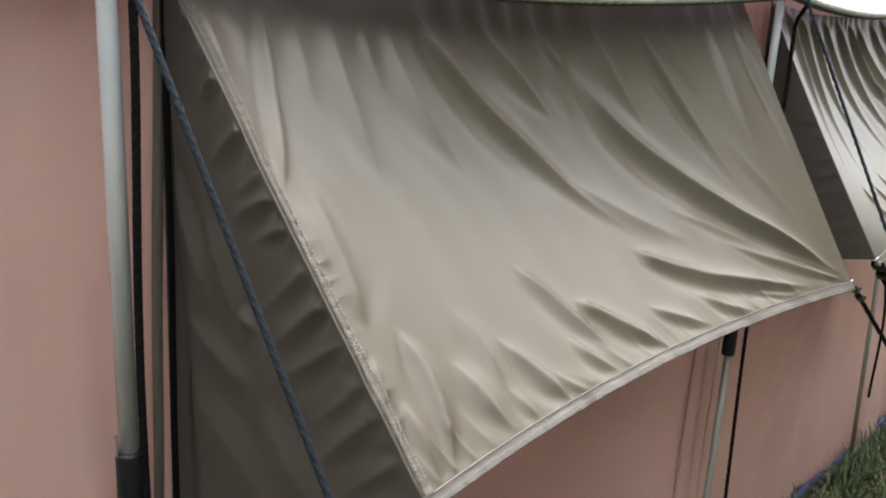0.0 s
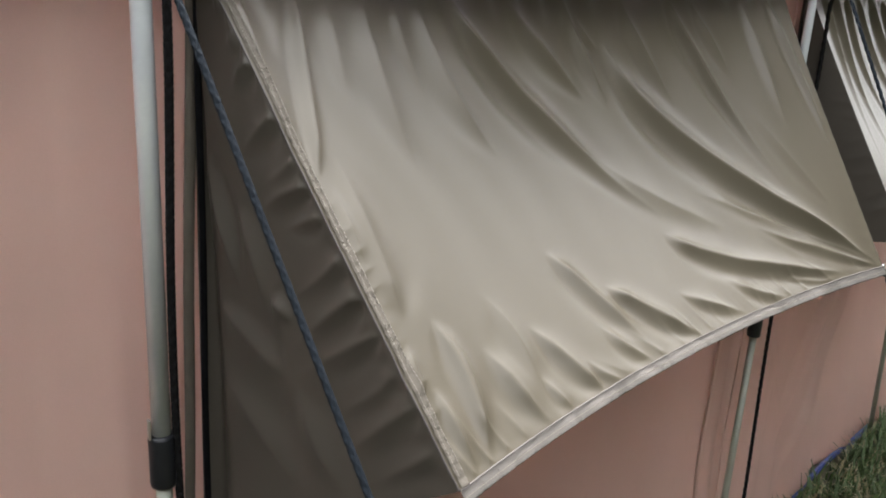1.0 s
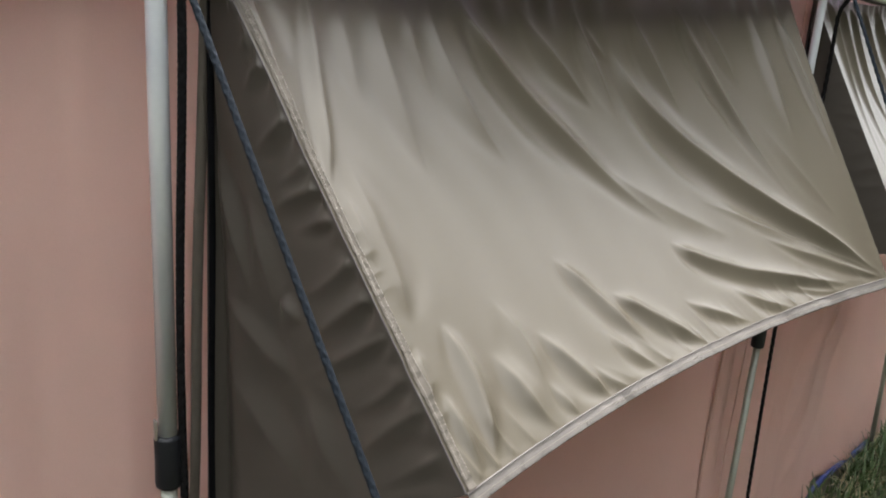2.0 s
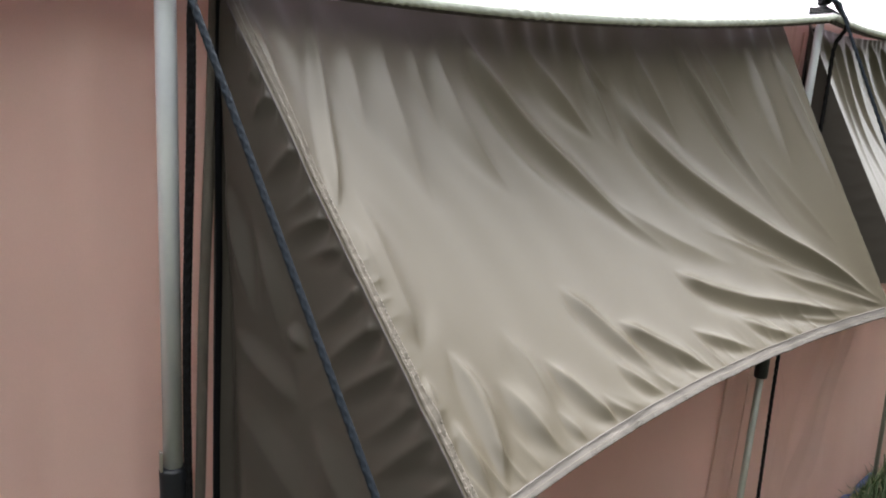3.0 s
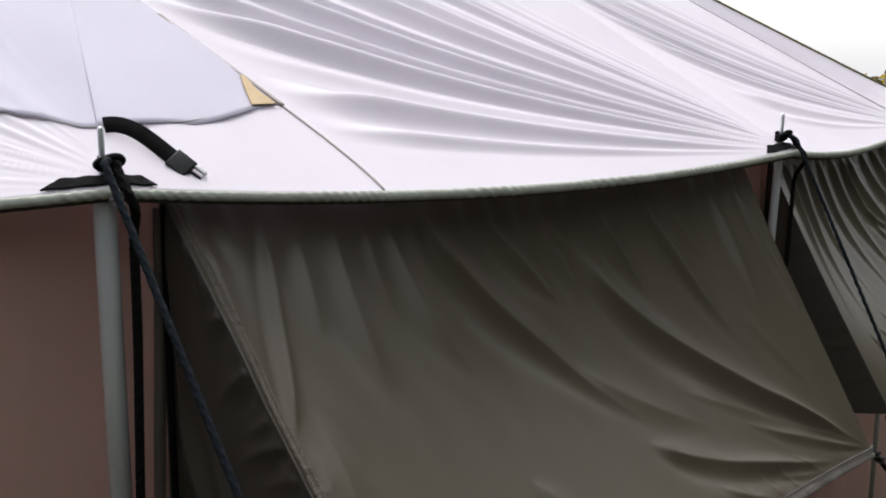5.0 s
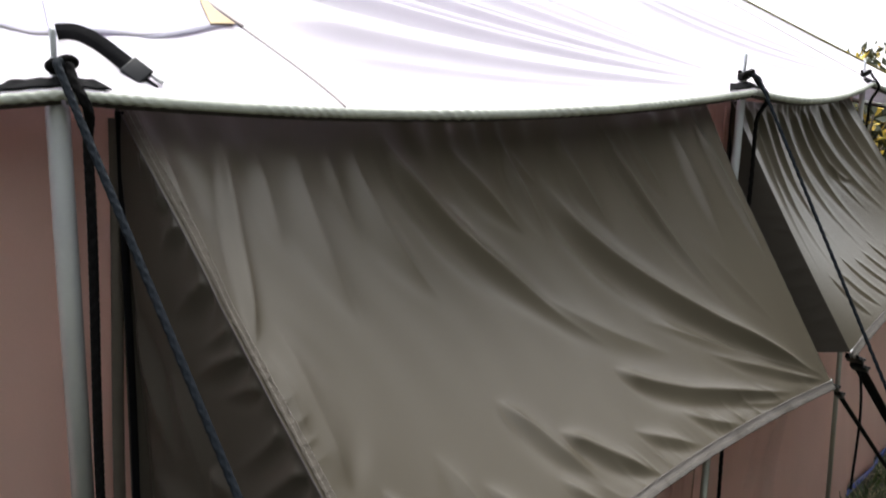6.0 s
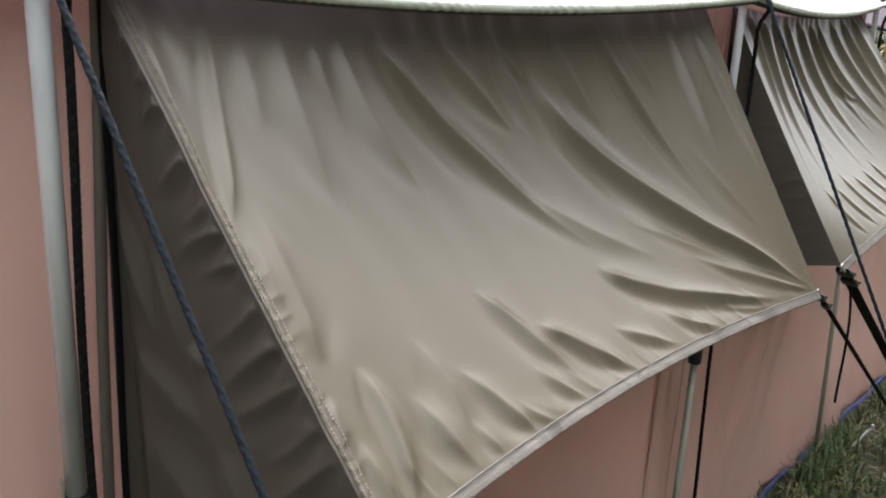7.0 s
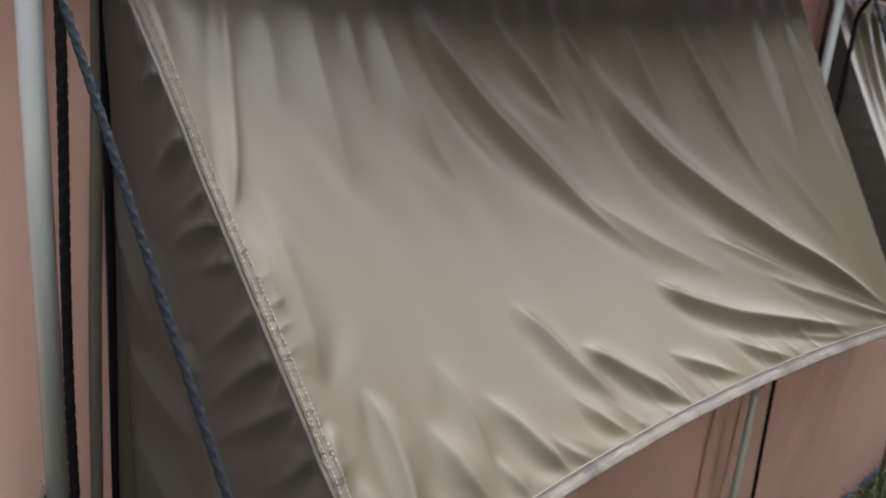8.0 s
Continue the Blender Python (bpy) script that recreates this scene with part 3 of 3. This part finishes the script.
    F.fold((0.006, 0.420), (0.013, 0.254), (0.028, 0.05), 0.015, 0.0060, 0.5, (0.08, 0.06))
    F.fold((0.036, 0.735), (0.050, 0.582), (0.054, 0.405), 0.020, 0.0085, 0.7, (0.06, 0.14))
    F.fold((0.030, 0.470), (0.026, 0.560), (0.020, 0.640), 0.010, 0.0050, 0.6)
    F.fold((0.148, 0.04), (0.130, 0.197), (0.116, 0.310), 0.012, 0.0050)
    F.fold((0.203, 0.03), (0.178, 0.274), (0.175, 0.480), 0.018, 0.0075)
    F.fold((0.283, 0.03), (0.283, 0.271), (0.318, 0.480), 0.018, 0.0090)
    F.fold((0.245, 0.04), (0.238, 0.180), (0.240, 0.320), 0.010, 0.0035)
    # gathers along the eave and puckers at hem and seam
    d = F.sum + 0.0035 * np.sin(u * 95 + 4 * np.sin(u * 13)) * smoothstep(0.17, 0.02, v)
    d = d + (0.0011 * np.sin(u * 39 + 2.5 * np.sin(v * 3.1) + 6 * v * u) + 0.0006 * np.sin(u * 83 - 7 * v + 1.5 * np.sin(v * 8))) * smoothstep(0.0, 0.25, v)
    crimp = 1 - np.abs(np.sin(u * 74 + 4 * np.sin(u * 11) + 20 * (1 - v)))
    d = d + 0.0034 * (crimp ** 2 - 0.3) * smoothstep(0.90, 0.965, v) * smoothstep(1.0, 0.985, v) * (0.55 + 0.45 * np.sin(u * 17 + 1))
    tuck = 1 - np.abs(np.sin(v * 58 + 5 * np.sin(v * 9) + 26 * u))
    d = d + 0.0016 * (tuck ** 1.6 - 0.35) * smoothstep(0.040, 0.014, u) * smoothstep(0.0, 0.006, u) * (0.6 + 0.4 * np.sin(v * 23 + 0.5)) * smoothstep(0.15, 0.3, v)
    d = d + 0.0003 * np.sin(v * 105 + 5 * np.sin(v * 7)) * smoothstep(0.97, 1.0, u)
    return d


def far_awning_folds(u, v):
    """The second awning hangs slacker: deep parallel folds under the eave, cramped ones along its hem."""
    F = Folds(u, v, 1.25, 0.68)
    for k, (a, b, c) in enumerate((((0.07, 0.02), (0.110, 0.25), (0.090, 0.80)), ((0.15, 0.02), (0.205, 0.25), (0.215, 0.84)),
                                   ((0.24, 0.02), (0.310, 0.25), (0.360, 0.78)), ((0.33, 0.02), (0.440, 0.28), (0.520, 0.84)),
                                   ((0.43, 0.02), (0.540, 0.26), (0.640, 0.80)), ((0.53, 0.02), (0.630, 0.26), (0.740, 0.66)),
                                   ((0.60, 0.02), (0.715, 0.30), (0.860, 0.72)), ((0.71, 0.02), (0.800, 0.26), (0.900, 0.62)),
                                   ((0.81, 0.02), (0.875, 0.26), (0.940, 0.55)), ((0.90, 0.02), (0.945, 0.25), (0.975, 0.52)))):
        F.fold(a, b, c, 0.017 + 0.003 * math.sin(k * 2.2), 0.0095 + 0.002 * math.sin(k * 1.7), 1.0, (0.03, 0.20))
    F.fold((0.640, 0.31), (0.690, 0.40), (0.760, 0.44), 0.010, 0.0090)
    for k in range(9):
        x = 0.14 + 0.085 * k
        F.fold((x, 0.74 + 0.03 * math.sin(k * 2.3)), (x + 0.035, 0.87), (x + 0.085, 0.99), 0.008, 0.0042, 0.9, (0.06, 0.10))
    return F.sum + 0.002 * np.sin(u * 120 + 4 * np.sin(u * 13)) * smoothstep(0.10, 0.02, v)


def gusset_folds(f, w):
    F = Folds(f, w, 0.75, 0.4)
    # drawn in from the seam
    for k, (fa, fb, wb, wd, am) in enumerate(((0.10, 0.12, 0.80, 0.008, 0.006), (0.17, 0.18, 0.78, 0.009, 0.008), (0.24, 0.25, 0.68, 0.011, 0.011), (0.34, 0.35, 0.62, 0.013, 0.013),
                                              (0.42, 0.42, 0.76, 0.008, 0.007), (0.475, 0.46, 0.64, 0.012, 0.012), (0.53, 0.51, 0.78, 0.008, 0.008), (0.60, 0.62, 0.68, 0.011, 0.009),
                                              (0.67, 0.70, 0.64, 0.013, 0.012), (0.735, 0.745, 0.62, 0.011, 0.010), (0.80, 0.83, 0.76, 0.009, 0.007), (0.86, 0.91, 0.70, 0.012, 0.010), (0.93, 0.96, 0.80, 0.008, 0.006))):
        F.fold((fa, 1.0), ((fa + fb) / 2 + 0.008 * math.sin(k * 2.1), (1 + wb) / 2), (fb, wb - 0.06), wd, am * 0.55, 0.9, (0.0, 0.22))
    # a slack three-cornered fold and the long hollows near the wall
    F.fold((0.55, 0.17), (0.66, 0.39), (0.74, 0.53), 0.015, 0.0060, 1.0, (0.06, 0.12))
    F.fold((0.60, 0.54), (0.625, 0.59), (0.66, 0.64), 0.010, 0.008)
    F.fold((0.66, 0.12), (0.81, 0.36), (0.94, 0.47), 0.022, 0.008)
    F.fold((0.28, 0.12), (0.43, 0.28), (0.56, 0.34), 0.018, 0.010)
    F.fold((0.40, 0.40), (0.52, 0.50), (0.62, 0.48), 0.020, 0.007)
    F.fold((0.76, 0.58), (0.86, 0.60), (0.97, 0.66), 0.018, 0.008)
    return (F.sum + 0.0016 * np.sin(f * 95 + 6 * np.sin(f * 8)) * smoothstep(0.88, 1.0, w)) * smoothstep(1.0, 0.955, w)


# ------------------------------------------------------------------ poles and ropes
def build_pole(i):
    p = corner(i)
    ro, rl, rc = (0.0152, 0.0132, 0.0215) if i == 0 else (0.0090, 0.0086, 0.0165)
    po = thing("tent_pole", "stout telescopic aluminium tent pole with black plastic coupling" if i == 0 else "slim telescopic aluminium tent pole with black plastic coupling", "pole", (p[0], p[1], 0), group="tent poles")
    part("upper_tube", lathe([(ro, 0.95), (ro, H - 0.012), (ro * 0.8, H - 0.002)], 32), ALU, po)
    part("lower_tube", lathe([(rl, 0.0), (rl, 0.93)], 24), DULL_ALU, po, "dull weathered lower tube")
    part("foot_cap", lathe([(0.0, -0.008), (rl * 1.2, -0.006), (rl * 1.25, 0.03), (rl * 1.02, 0.034)], 20), BLACK_PLASTIC, po, "black rubber foot cap")
    cp = part("coupling", lathe([(rl * 1.1, 0.897), (rc * 0.95, 0.899), (rc, 0.905), (rc * 0.98, 0.945), (rc * 1.01, 0.985), (rc * 0.95, 0.990), (ro * 0.98, 0.992)], 28), BLACK_PLASTIC, po, "black plastic clamp coupling")
    part("release_tab", box_bm((0.004, 0.010, 0.035), (-rc * 0.93, -0.004, 1.005), 0.0012), STEEL, cp, "thin metal release tab")
    part("spike", lathe([(0.0042, H - 0.006), (0.0042, H + 0.086), (0.003, H + 0.09), (0.0, H + 0.091)], 14), ALU, po, "steel spike through the roof eyelet")
    if i == 0:                                # leans a little
        po.matrix_world = Matrix.Translation((0.0075, 0, 0)) @ Vector((0, 0, 1)).rotation_difference(Vector((-0.0135, 0, H))).to_matrix().to_4x4()
    if i == 2:                                # stands with its foot kicked out
        po.matrix_world = Matrix.Translation((2.94, 0.485, 0)) @ Vector((0, 0, 1)).rotation_difference(Vector((p[0] - 2.94, p[1] - 0.485, H))).to_matrix().to_4x4()
    return po


def rope(name, pts, r, mat, label, cat="rope", group="", strands=6):
    """A braided rope: a tube whose skin carries two crossing sets of strands."""
    P = np.asarray(pts, float)
    L = np.concatenate([[0], np.cumsum(np.linalg.norm(np.diff(P, axis=0), axis=1))])
    m = int(L[-1] / 0.0022)
    q = np.linspace(0, L[-1], m)
    P = np.stack([np.interp(q, L, P[:, k]) for k in range(3)], 1)
    tan = np.gradient(P, axis=0)
    tan /= np.linalg.norm(tan, axis=1, keepdims=True)
    ref = np.array([0.3, 0.9, 0.1])
    s = np.cross(tan, ref)
    s /= np.linalg.norm(s, axis=1, keepdims=True)
    u = np.cross(s, tan)
    a = np.linspace(0, 2 * np.pi, 16, endpoint=False)[None, :]
    k = strands / 2
    w = q[:, None] * 2 * np.pi / 0.032
    bump = np.maximum(np.sin(k * (a + w / 2)), np.sin(k * (a - w / 2)))
    rad = r * (1 + 0.28 * bump)
    V = P[:, None] + rad[..., None] * (np.cos(a)[..., None] * s[:, None] + np.sin(a)[..., None] * u[:, None])
    ob = new(name, grid_mesh(name, V, close_v=True))
    finish(ob, mat)
    return tagged(ob, label, cat, group)


def line(a, b, n=40, sag=0.0):
    t = np.linspace(0, 1, n)[:, None]
    P = np.asarray(a) * (1 - t) + np.asarray(b) * t
    P[:, 2] -= sag * 4 * (t * (1 - t))[:, 0]
    return P


def knot(i):
    """The rope's turns round the spike."""
    c = bay_point(i, 0.0, 0.0, H + 0.040)
    ob = thing("rope_knot", "black rope knotted round the pole spike", "knot", tuple(c), group="rope knots")
    inv = Matrix.Translation(-Vector(c))
    t = np.linspace(0, 2 * np.pi * 2.4, 80)
    turn = np.stack([c[0] + 0.0088 * np.cos(t), c[1] + 0.0088 * np.sin(t), c[2] + 0.0075 * (t / 6.3 - 1.2)], -1)
    part("turns", sweep(turn, 0.0048, 8), BLACK_CORD, ob).matrix_parent_inverse = inv
    t = np.linspace(-0.4, np.pi * 1.3, 30)
    for sx, dz in ((-1, 0.002), (1, 0.006)):
        bow = np.stack([c[0] + sx * (0.006 + 0.011 * np.sin(t)), c[1] - 0.011 + 0.004 * np.cos(t), c[2] + dz - 0.006 * np.cos(t)], -1)
        part("bight", sweep(bow, 0.0046, 8), BLACK_CORD, ob).matrix_parent_inverse = inv


def tab(i):
    """The stitched webbing reinforcement that the spike comes through."""
    a = np.linspace(-1, 1, 41)[:, None]
    c = np.linspace(0, 1, 9)[None, :]
    span = np.where(a < 0, 0.084, 0.060) * (1 - 0.3 * c)
    s = a * span
    r = 0.0008 + 0.0040 * c + 0 * a
    P = np.empty((41, 9, 3))
    for k in range(41):
        bay, ss = (i, s[k]) if a[k, 0] >= 0 else (i - 1, bay_len(i - 1) + s[k])
        P[k] = roof_surface(bay % SIDES, ss, r[k], 0.0035 + 0.0006 * math.sin(k * 0.7))
    ob = new("webbing_tab", grid_mesh("webbing_tab", cloth(P, 0.0025), close_v=True))
    finish(ob, WEBBING)
    tagged(ob, "black webbing tab with pale stitching at the eave", "webbing tab", group="webbing tabs")
    row = new("stitching", dashes(P[2:-2, 5] + np.array([0, 0, 0.0012]), 0.0007, 0.005))
    finish(row, THREAD)
    row.parent = ob


def webbing(path, width, thick, up=(0, 0, 1)):
    w, t = width / 2, thick / 2
    return sweep(path, 1.0, profile=np.array([(-w, -t), (w, -t), (w, t), (-w, t)]), up=up)


def roof_strap():
    st = thing("webbing_strap", "loose black webbing strap with side-release buckle lying on the roof", "strap", (0.03, 0.09, 1.84))
    inv = Matrix.Translation((-0.03, -0.09, -1.84))
    t = np.linspace(0, 1, 40)
    s = 0.008 + 0.088 * t
    r = 0.0265 - 0.0150 * t ** 1.2
    P = roof_surface(0, s, r, 0.010) + np.stack([0 * t, 0 * t, 0.016 * np.sin(np.pi * t) * (1 - 0.5 * t)], -1)
    part("band", webbing(P, 0.023, 0.002, up=(-0.25, -0.90, 0.36)), WEBBING, st).matrix_parent_inverse = inv
    d = Vector(P[-1] - P[-6]).normalized()
    side = d.cross(Vector((-0.2, -0.85, 0.5))).normalized()
    up = side.cross(d)
    rot = Matrix((d, side, up)).transposed().to_4x4()
    e = Vector(P[-1])
    bk = part("buckle", box_bm((0.034, 0.030, 0.011), e + d * 0.010, 0.003, rot), BLACK_PLASTIC, st, "black plastic buckle")
    bk.matrix_parent_inverse = inv
    for k in (-1, 0, 1):
        part("prong", box_bm((0.022, 0.006 if k else 0.004, 0.007), e + d * 0.035 + side * 0.0105 * k, 0.002, rot), STEEL if k else BLACK_PLASTIC, bk, "worn grey buckle prong")


def corner_strap(top, foot, width, label):
    """A guy strap from an awning's corner: ring, webbing, slide buckle and its tail."""
    top, foot = np.array(top), np.array(foot)
    d = (foot - top) / np.linalg.norm(foot - top)
    st = thing("awning_strap", label, "strap", tuple(top), group="awning guy straps")
    inv = Matrix.Translation(-Vector(top))
    side = Vector(np.cross(d, (0, 0, 1))).normalized()
    up = side.cross(Vector(d))
    rot = Matrix((Vector(d), side, up)).transposed().to_4x4()

    def p(*a, **k):
        ob = part(*a, **k)
        ob.matrix_parent_inverse = inv
        return ob

    t = np.linspace(0, 2 * np.pi, 40)
    ring = np.array([top + d * (0.010 + 0.009 * math.cos(a)) + np.array(up) * 0.008 * math.sin(a) for a in t])
    p("ring", sweep(ring, 0.0018, 8), STEEL, st, "small steel ring")
    p("band", webbing(line(top + d * 0.015, foot, 30), width, 0.0022, up=tuple(up)), WEBBING, st)
    for k, at in enumerate((0.045, 0.10)):
        bk = p("slide_buckle", box_bm((0.030, width * 1.35, 0.009), Vector(top + d * at), 0.0025, rot), BLACK_PLASTIC, st, "black slide buckle")
        part("bar", box_bm((0.004, width * 1.5, 0.006), Vector(top + d * (at + 0.012)) + up * 0.007, 0.0015, rot), BLACK_PLASTIC, bk)
    q = np.linspace(0, 1, 30)
    if width < 0.02:
        return
    tail = top + d * 0.11 + np.stack([0.012 * np.sin(q * 4), -0.02 * q, -0.30 * q + 0.02 * np.sin(q * 3)], -1)
    p("tail", sweep(tail, 0.0032, 8), BLACK_CORD, st, "hanging cord tail")


def build_peg(x, y):
    """A bent steel tent peg driven in aslant, its hook above the grass."""
    pg = thing("tent_peg", "worn steel tent peg with a bent hook in the grass", "tent peg", (x, y, 0))
    t = np.linspace(0, 1, 20)
    shaft = np.stack([-0.10 + 0.13 * t, 0.02 - 0.03 * t, -0.05 + 0.11 * t], -1)
    a = np.linspace(0, np.pi * 1.1, 14)[1:]
    hook = np.stack([0.03 + 0.018 * np.sin(a), -0.01 - 0.004 * a, 0.06 + 0.016 * (1 - np.cos(a)) * 0.9], -1)
    part("shaft", sweep(shaft, 0.0055, 10), STEEL, pg)
    part("hook", sweep(np.concatenate([shaft[-1:], hook]), 0.0055, 10), STEEL, pg, "bent steel hook")


def build_light_block():
    """An unseen wood's edge, added on the camera's side to block the low sky."""
    a = np.linspace(radians(140), radians(362), 110)[:, None]
    z = np.linspace(-0.2, 1, 24)[None, :]
    lump = 0.5 * np.sin(a * 23 + 3 * z) + 0.4 * np.sin(a * 41 - 5 * z) + 0.3 * np.sin(a * 71 + 9 * z)
    R = 7.5 + 0.5 * lump + 1.2 * z ** 2
    # taller on the right, to darken that part of the awning
    top = 6.3 + 3.5 * smoothstep(radians(255), radians(295), a) - 3.6 * smoothstep(radians(334), radians(350), a) + 0.5 * np.sin(a * 13) + 0.4 * np.sin(a * 37)
    P = np.stack([0.7 + R * np.cos(a), 0.3 + R * np.sin(a), z * top + 0.15 * lump], -1)
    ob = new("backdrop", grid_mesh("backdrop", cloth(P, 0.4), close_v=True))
    finish(ob, LIGHT_BLOCK)
    tagged(ob, "unseen dark green screen added to block low skylight", "tree line", kind="structure")
    rng = np.random.default_rng(9)
    flat = P.reshape(-1, 3)
    verts, faces = [], []
    for k in range(26000):
        c = flat[rng.integers(len(flat))] + rng.normal(size=3) * (0.22, 0.22, 0.18)
        d, e = rng.normal(size=3), rng.normal(size=3)
        d /= np.linalg.norm(d)
        e = np.cross(d, e)
        e /= np.linalg.norm(e)
        L = rng.uniform(0.06, 0.16)
        o = len(verts)
        verts += [tuple(c - d * L), tuple(c + e * L * 0.5), tuple(c + d * L), tuple(c - e * L * 0.5)]
        faces.append((o, o + 1, o + 2, o + 3))
    me = bpy.data.meshes.new("foliage")
    me.from_pydata(verts, [], faces)
    lf = new("foliage", me)
    finish(lf, LEAF, False)
    tagged(lf, "unseen dark green leaves added over the light-blocking screen", "foliage", kind="stuff")


def shrub(x, y, h, seed):
    rng = np.random.default_rng(seed)
    ob = thing("shrub", "leafy shrub with yellow and green leaves behind the tent", "shrub", (x, y, 0), group="shrubs")
    bm = bmesh.new()
    for k in range(7):
        a = rng.uniform(0, 6.28)
        tip = np.array([math.cos(a) * h * 0.3, math.sin(a) * h * 0.3, h * rng.uniform(0.6, 0.9)])
        q = np.linspace(0, 1, 8)[:, None]
        limb = sweep(tip * q + np.array([0.05, 0.03, 0]) * np.sin(q * 5), np.linspace(0.03, 0.008, 8), 6)
        me = bpy.data.meshes.new("limb")
        limb.to_mesh(me)
        limb.free()
        bm.from_mesh(me)
        bpy.data.meshes.remove(me)
    part("limbs", bm, BARK, ob)
    verts, faces, mi = [], [], []
    for k in range(5200):
        d = rng.normal(size=3)
        d /= np.linalg.norm(d)
        c = d * (rng.random() ** 0.4) * np.array([h * 0.42, h * 0.42, h * 0.48]) * (1 + 0.25 * math.sin(5 * d[0] + 4 * d[2])) + np.array([0, 0, h * 0.55])
        a, e = rng.normal(size=3), rng.normal(size=3)
        a /= np.linalg.norm(a)
        e = np.cross(a, e)
        e /= np.linalg.norm(e)
        L = rng.uniform(0.03, 0.07)
        o = len(verts)
        verts += [tuple(c - a * L), tuple(c + e * L * 0.45 + a * L * 0.1), tuple(c + a * L), tuple(c - e * L * 0.45 + a * L * 0.1)]
        faces.append((o, o + 1, o + 2, o + 3))
        mi.append(1 if rng.random() < 0.3 else 0)
    me = bpy.data.meshes.new("crown")
    me.from_pydata(verts, [], faces)
    cr = new("crown", me)
    me.materials.append(LEAF)
    me.materials.append(FLOWER)
    me.polygons.foreach_set("material_index", mi)
    cr.parent = ob


def tied(a, b, c):
    """A rope's line from its knot over the eave and on to its peg."""
    a, b, c = (np.array(p) for p in (a, b, c))
    t = np.linspace(0, 1, 12)[:, None]
    bend = (1 - t) ** 2 * a + 2 * t * (1 - t) * ((a + b) / 2 + (0, -0.006, 0.008)) + t * t * b
    return np.concatenate([bend, line(b, c, 200)[1:]])


build_ground()
build_light_block()
build_tent()
for b in (0, 1):
    build_awning(b)
for k in (0, 1, 2):
    build_pole(k)
    knot(k)
    tab(k)
rope("guy_rope", tied(bay_point(0, 0, 0.008, H + 0.042), (-0.0142, -0.040, 1.796), (0.346, -1.172, -0.02)), 0.0042, ROPE, "dark slate braided guy rope tied to the pole spike", group="guy ropes")
rope("guy_rope", tied(bay_point(1, 0, 0.008, H + 0.042), bay_point(1, 0.0, 0.035, 1.785), (1.77, -0.90, 0.0)), 0.0033, ROPE, "dark braided guy rope beside the second awning", group="guy ropes")
for k, s0, s1, z1 in ((0, 0.022, 0.022, 0.4), (1, 0.060, 0.098, 0.33), (2, 0.03, 0.04, 0.9)):
    q = np.linspace(0, 1, 120)
    z = H + 0.045 - (H + 0.045 - z1) * q ** 1.3
    over = np.exp(-((z - H) / 0.035) ** 2)            # it leaves the knot and bends over the eave
    P = bay_points(k, 0.006 + (s0 - 0.006) * smoothstep(H + 0.03, H - 0.03, z) + (s1 - s0) * q + 0.003 * np.sin(q * 9), 0.012 + 0.030 * over + 0.006 * np.sin(q * 7) + 0.006 * q, z)
    rope("hanging_cord", P, 0.0054 if k == 0 else 0.0040, BLACK_CORD, "black cord hanging down beside the pole", group="hanging cords")
build_peg(3.17, 0.43)
roof_strap()
corner_strap((1.400, -0.308, 1.184), (3.23, 0.19, 0.0), 0.012, "thin black guy strap at the awning corner")
corner_strap(bay_point(1, 0.098, 0.272, 1.184), (3.30, 0.14, 0.0), 0.028, "wide black guy strap at the awning corner")
for k, (sx, sy, sh) in enumerate(((7.2, 2.9, 1.75), (8.2, 2.6, 1.8), (8.0, 4.0, 1.85), (9.2, 3.6, 1.9))):
    shrub(sx, sy, sh, k)
build_grass()
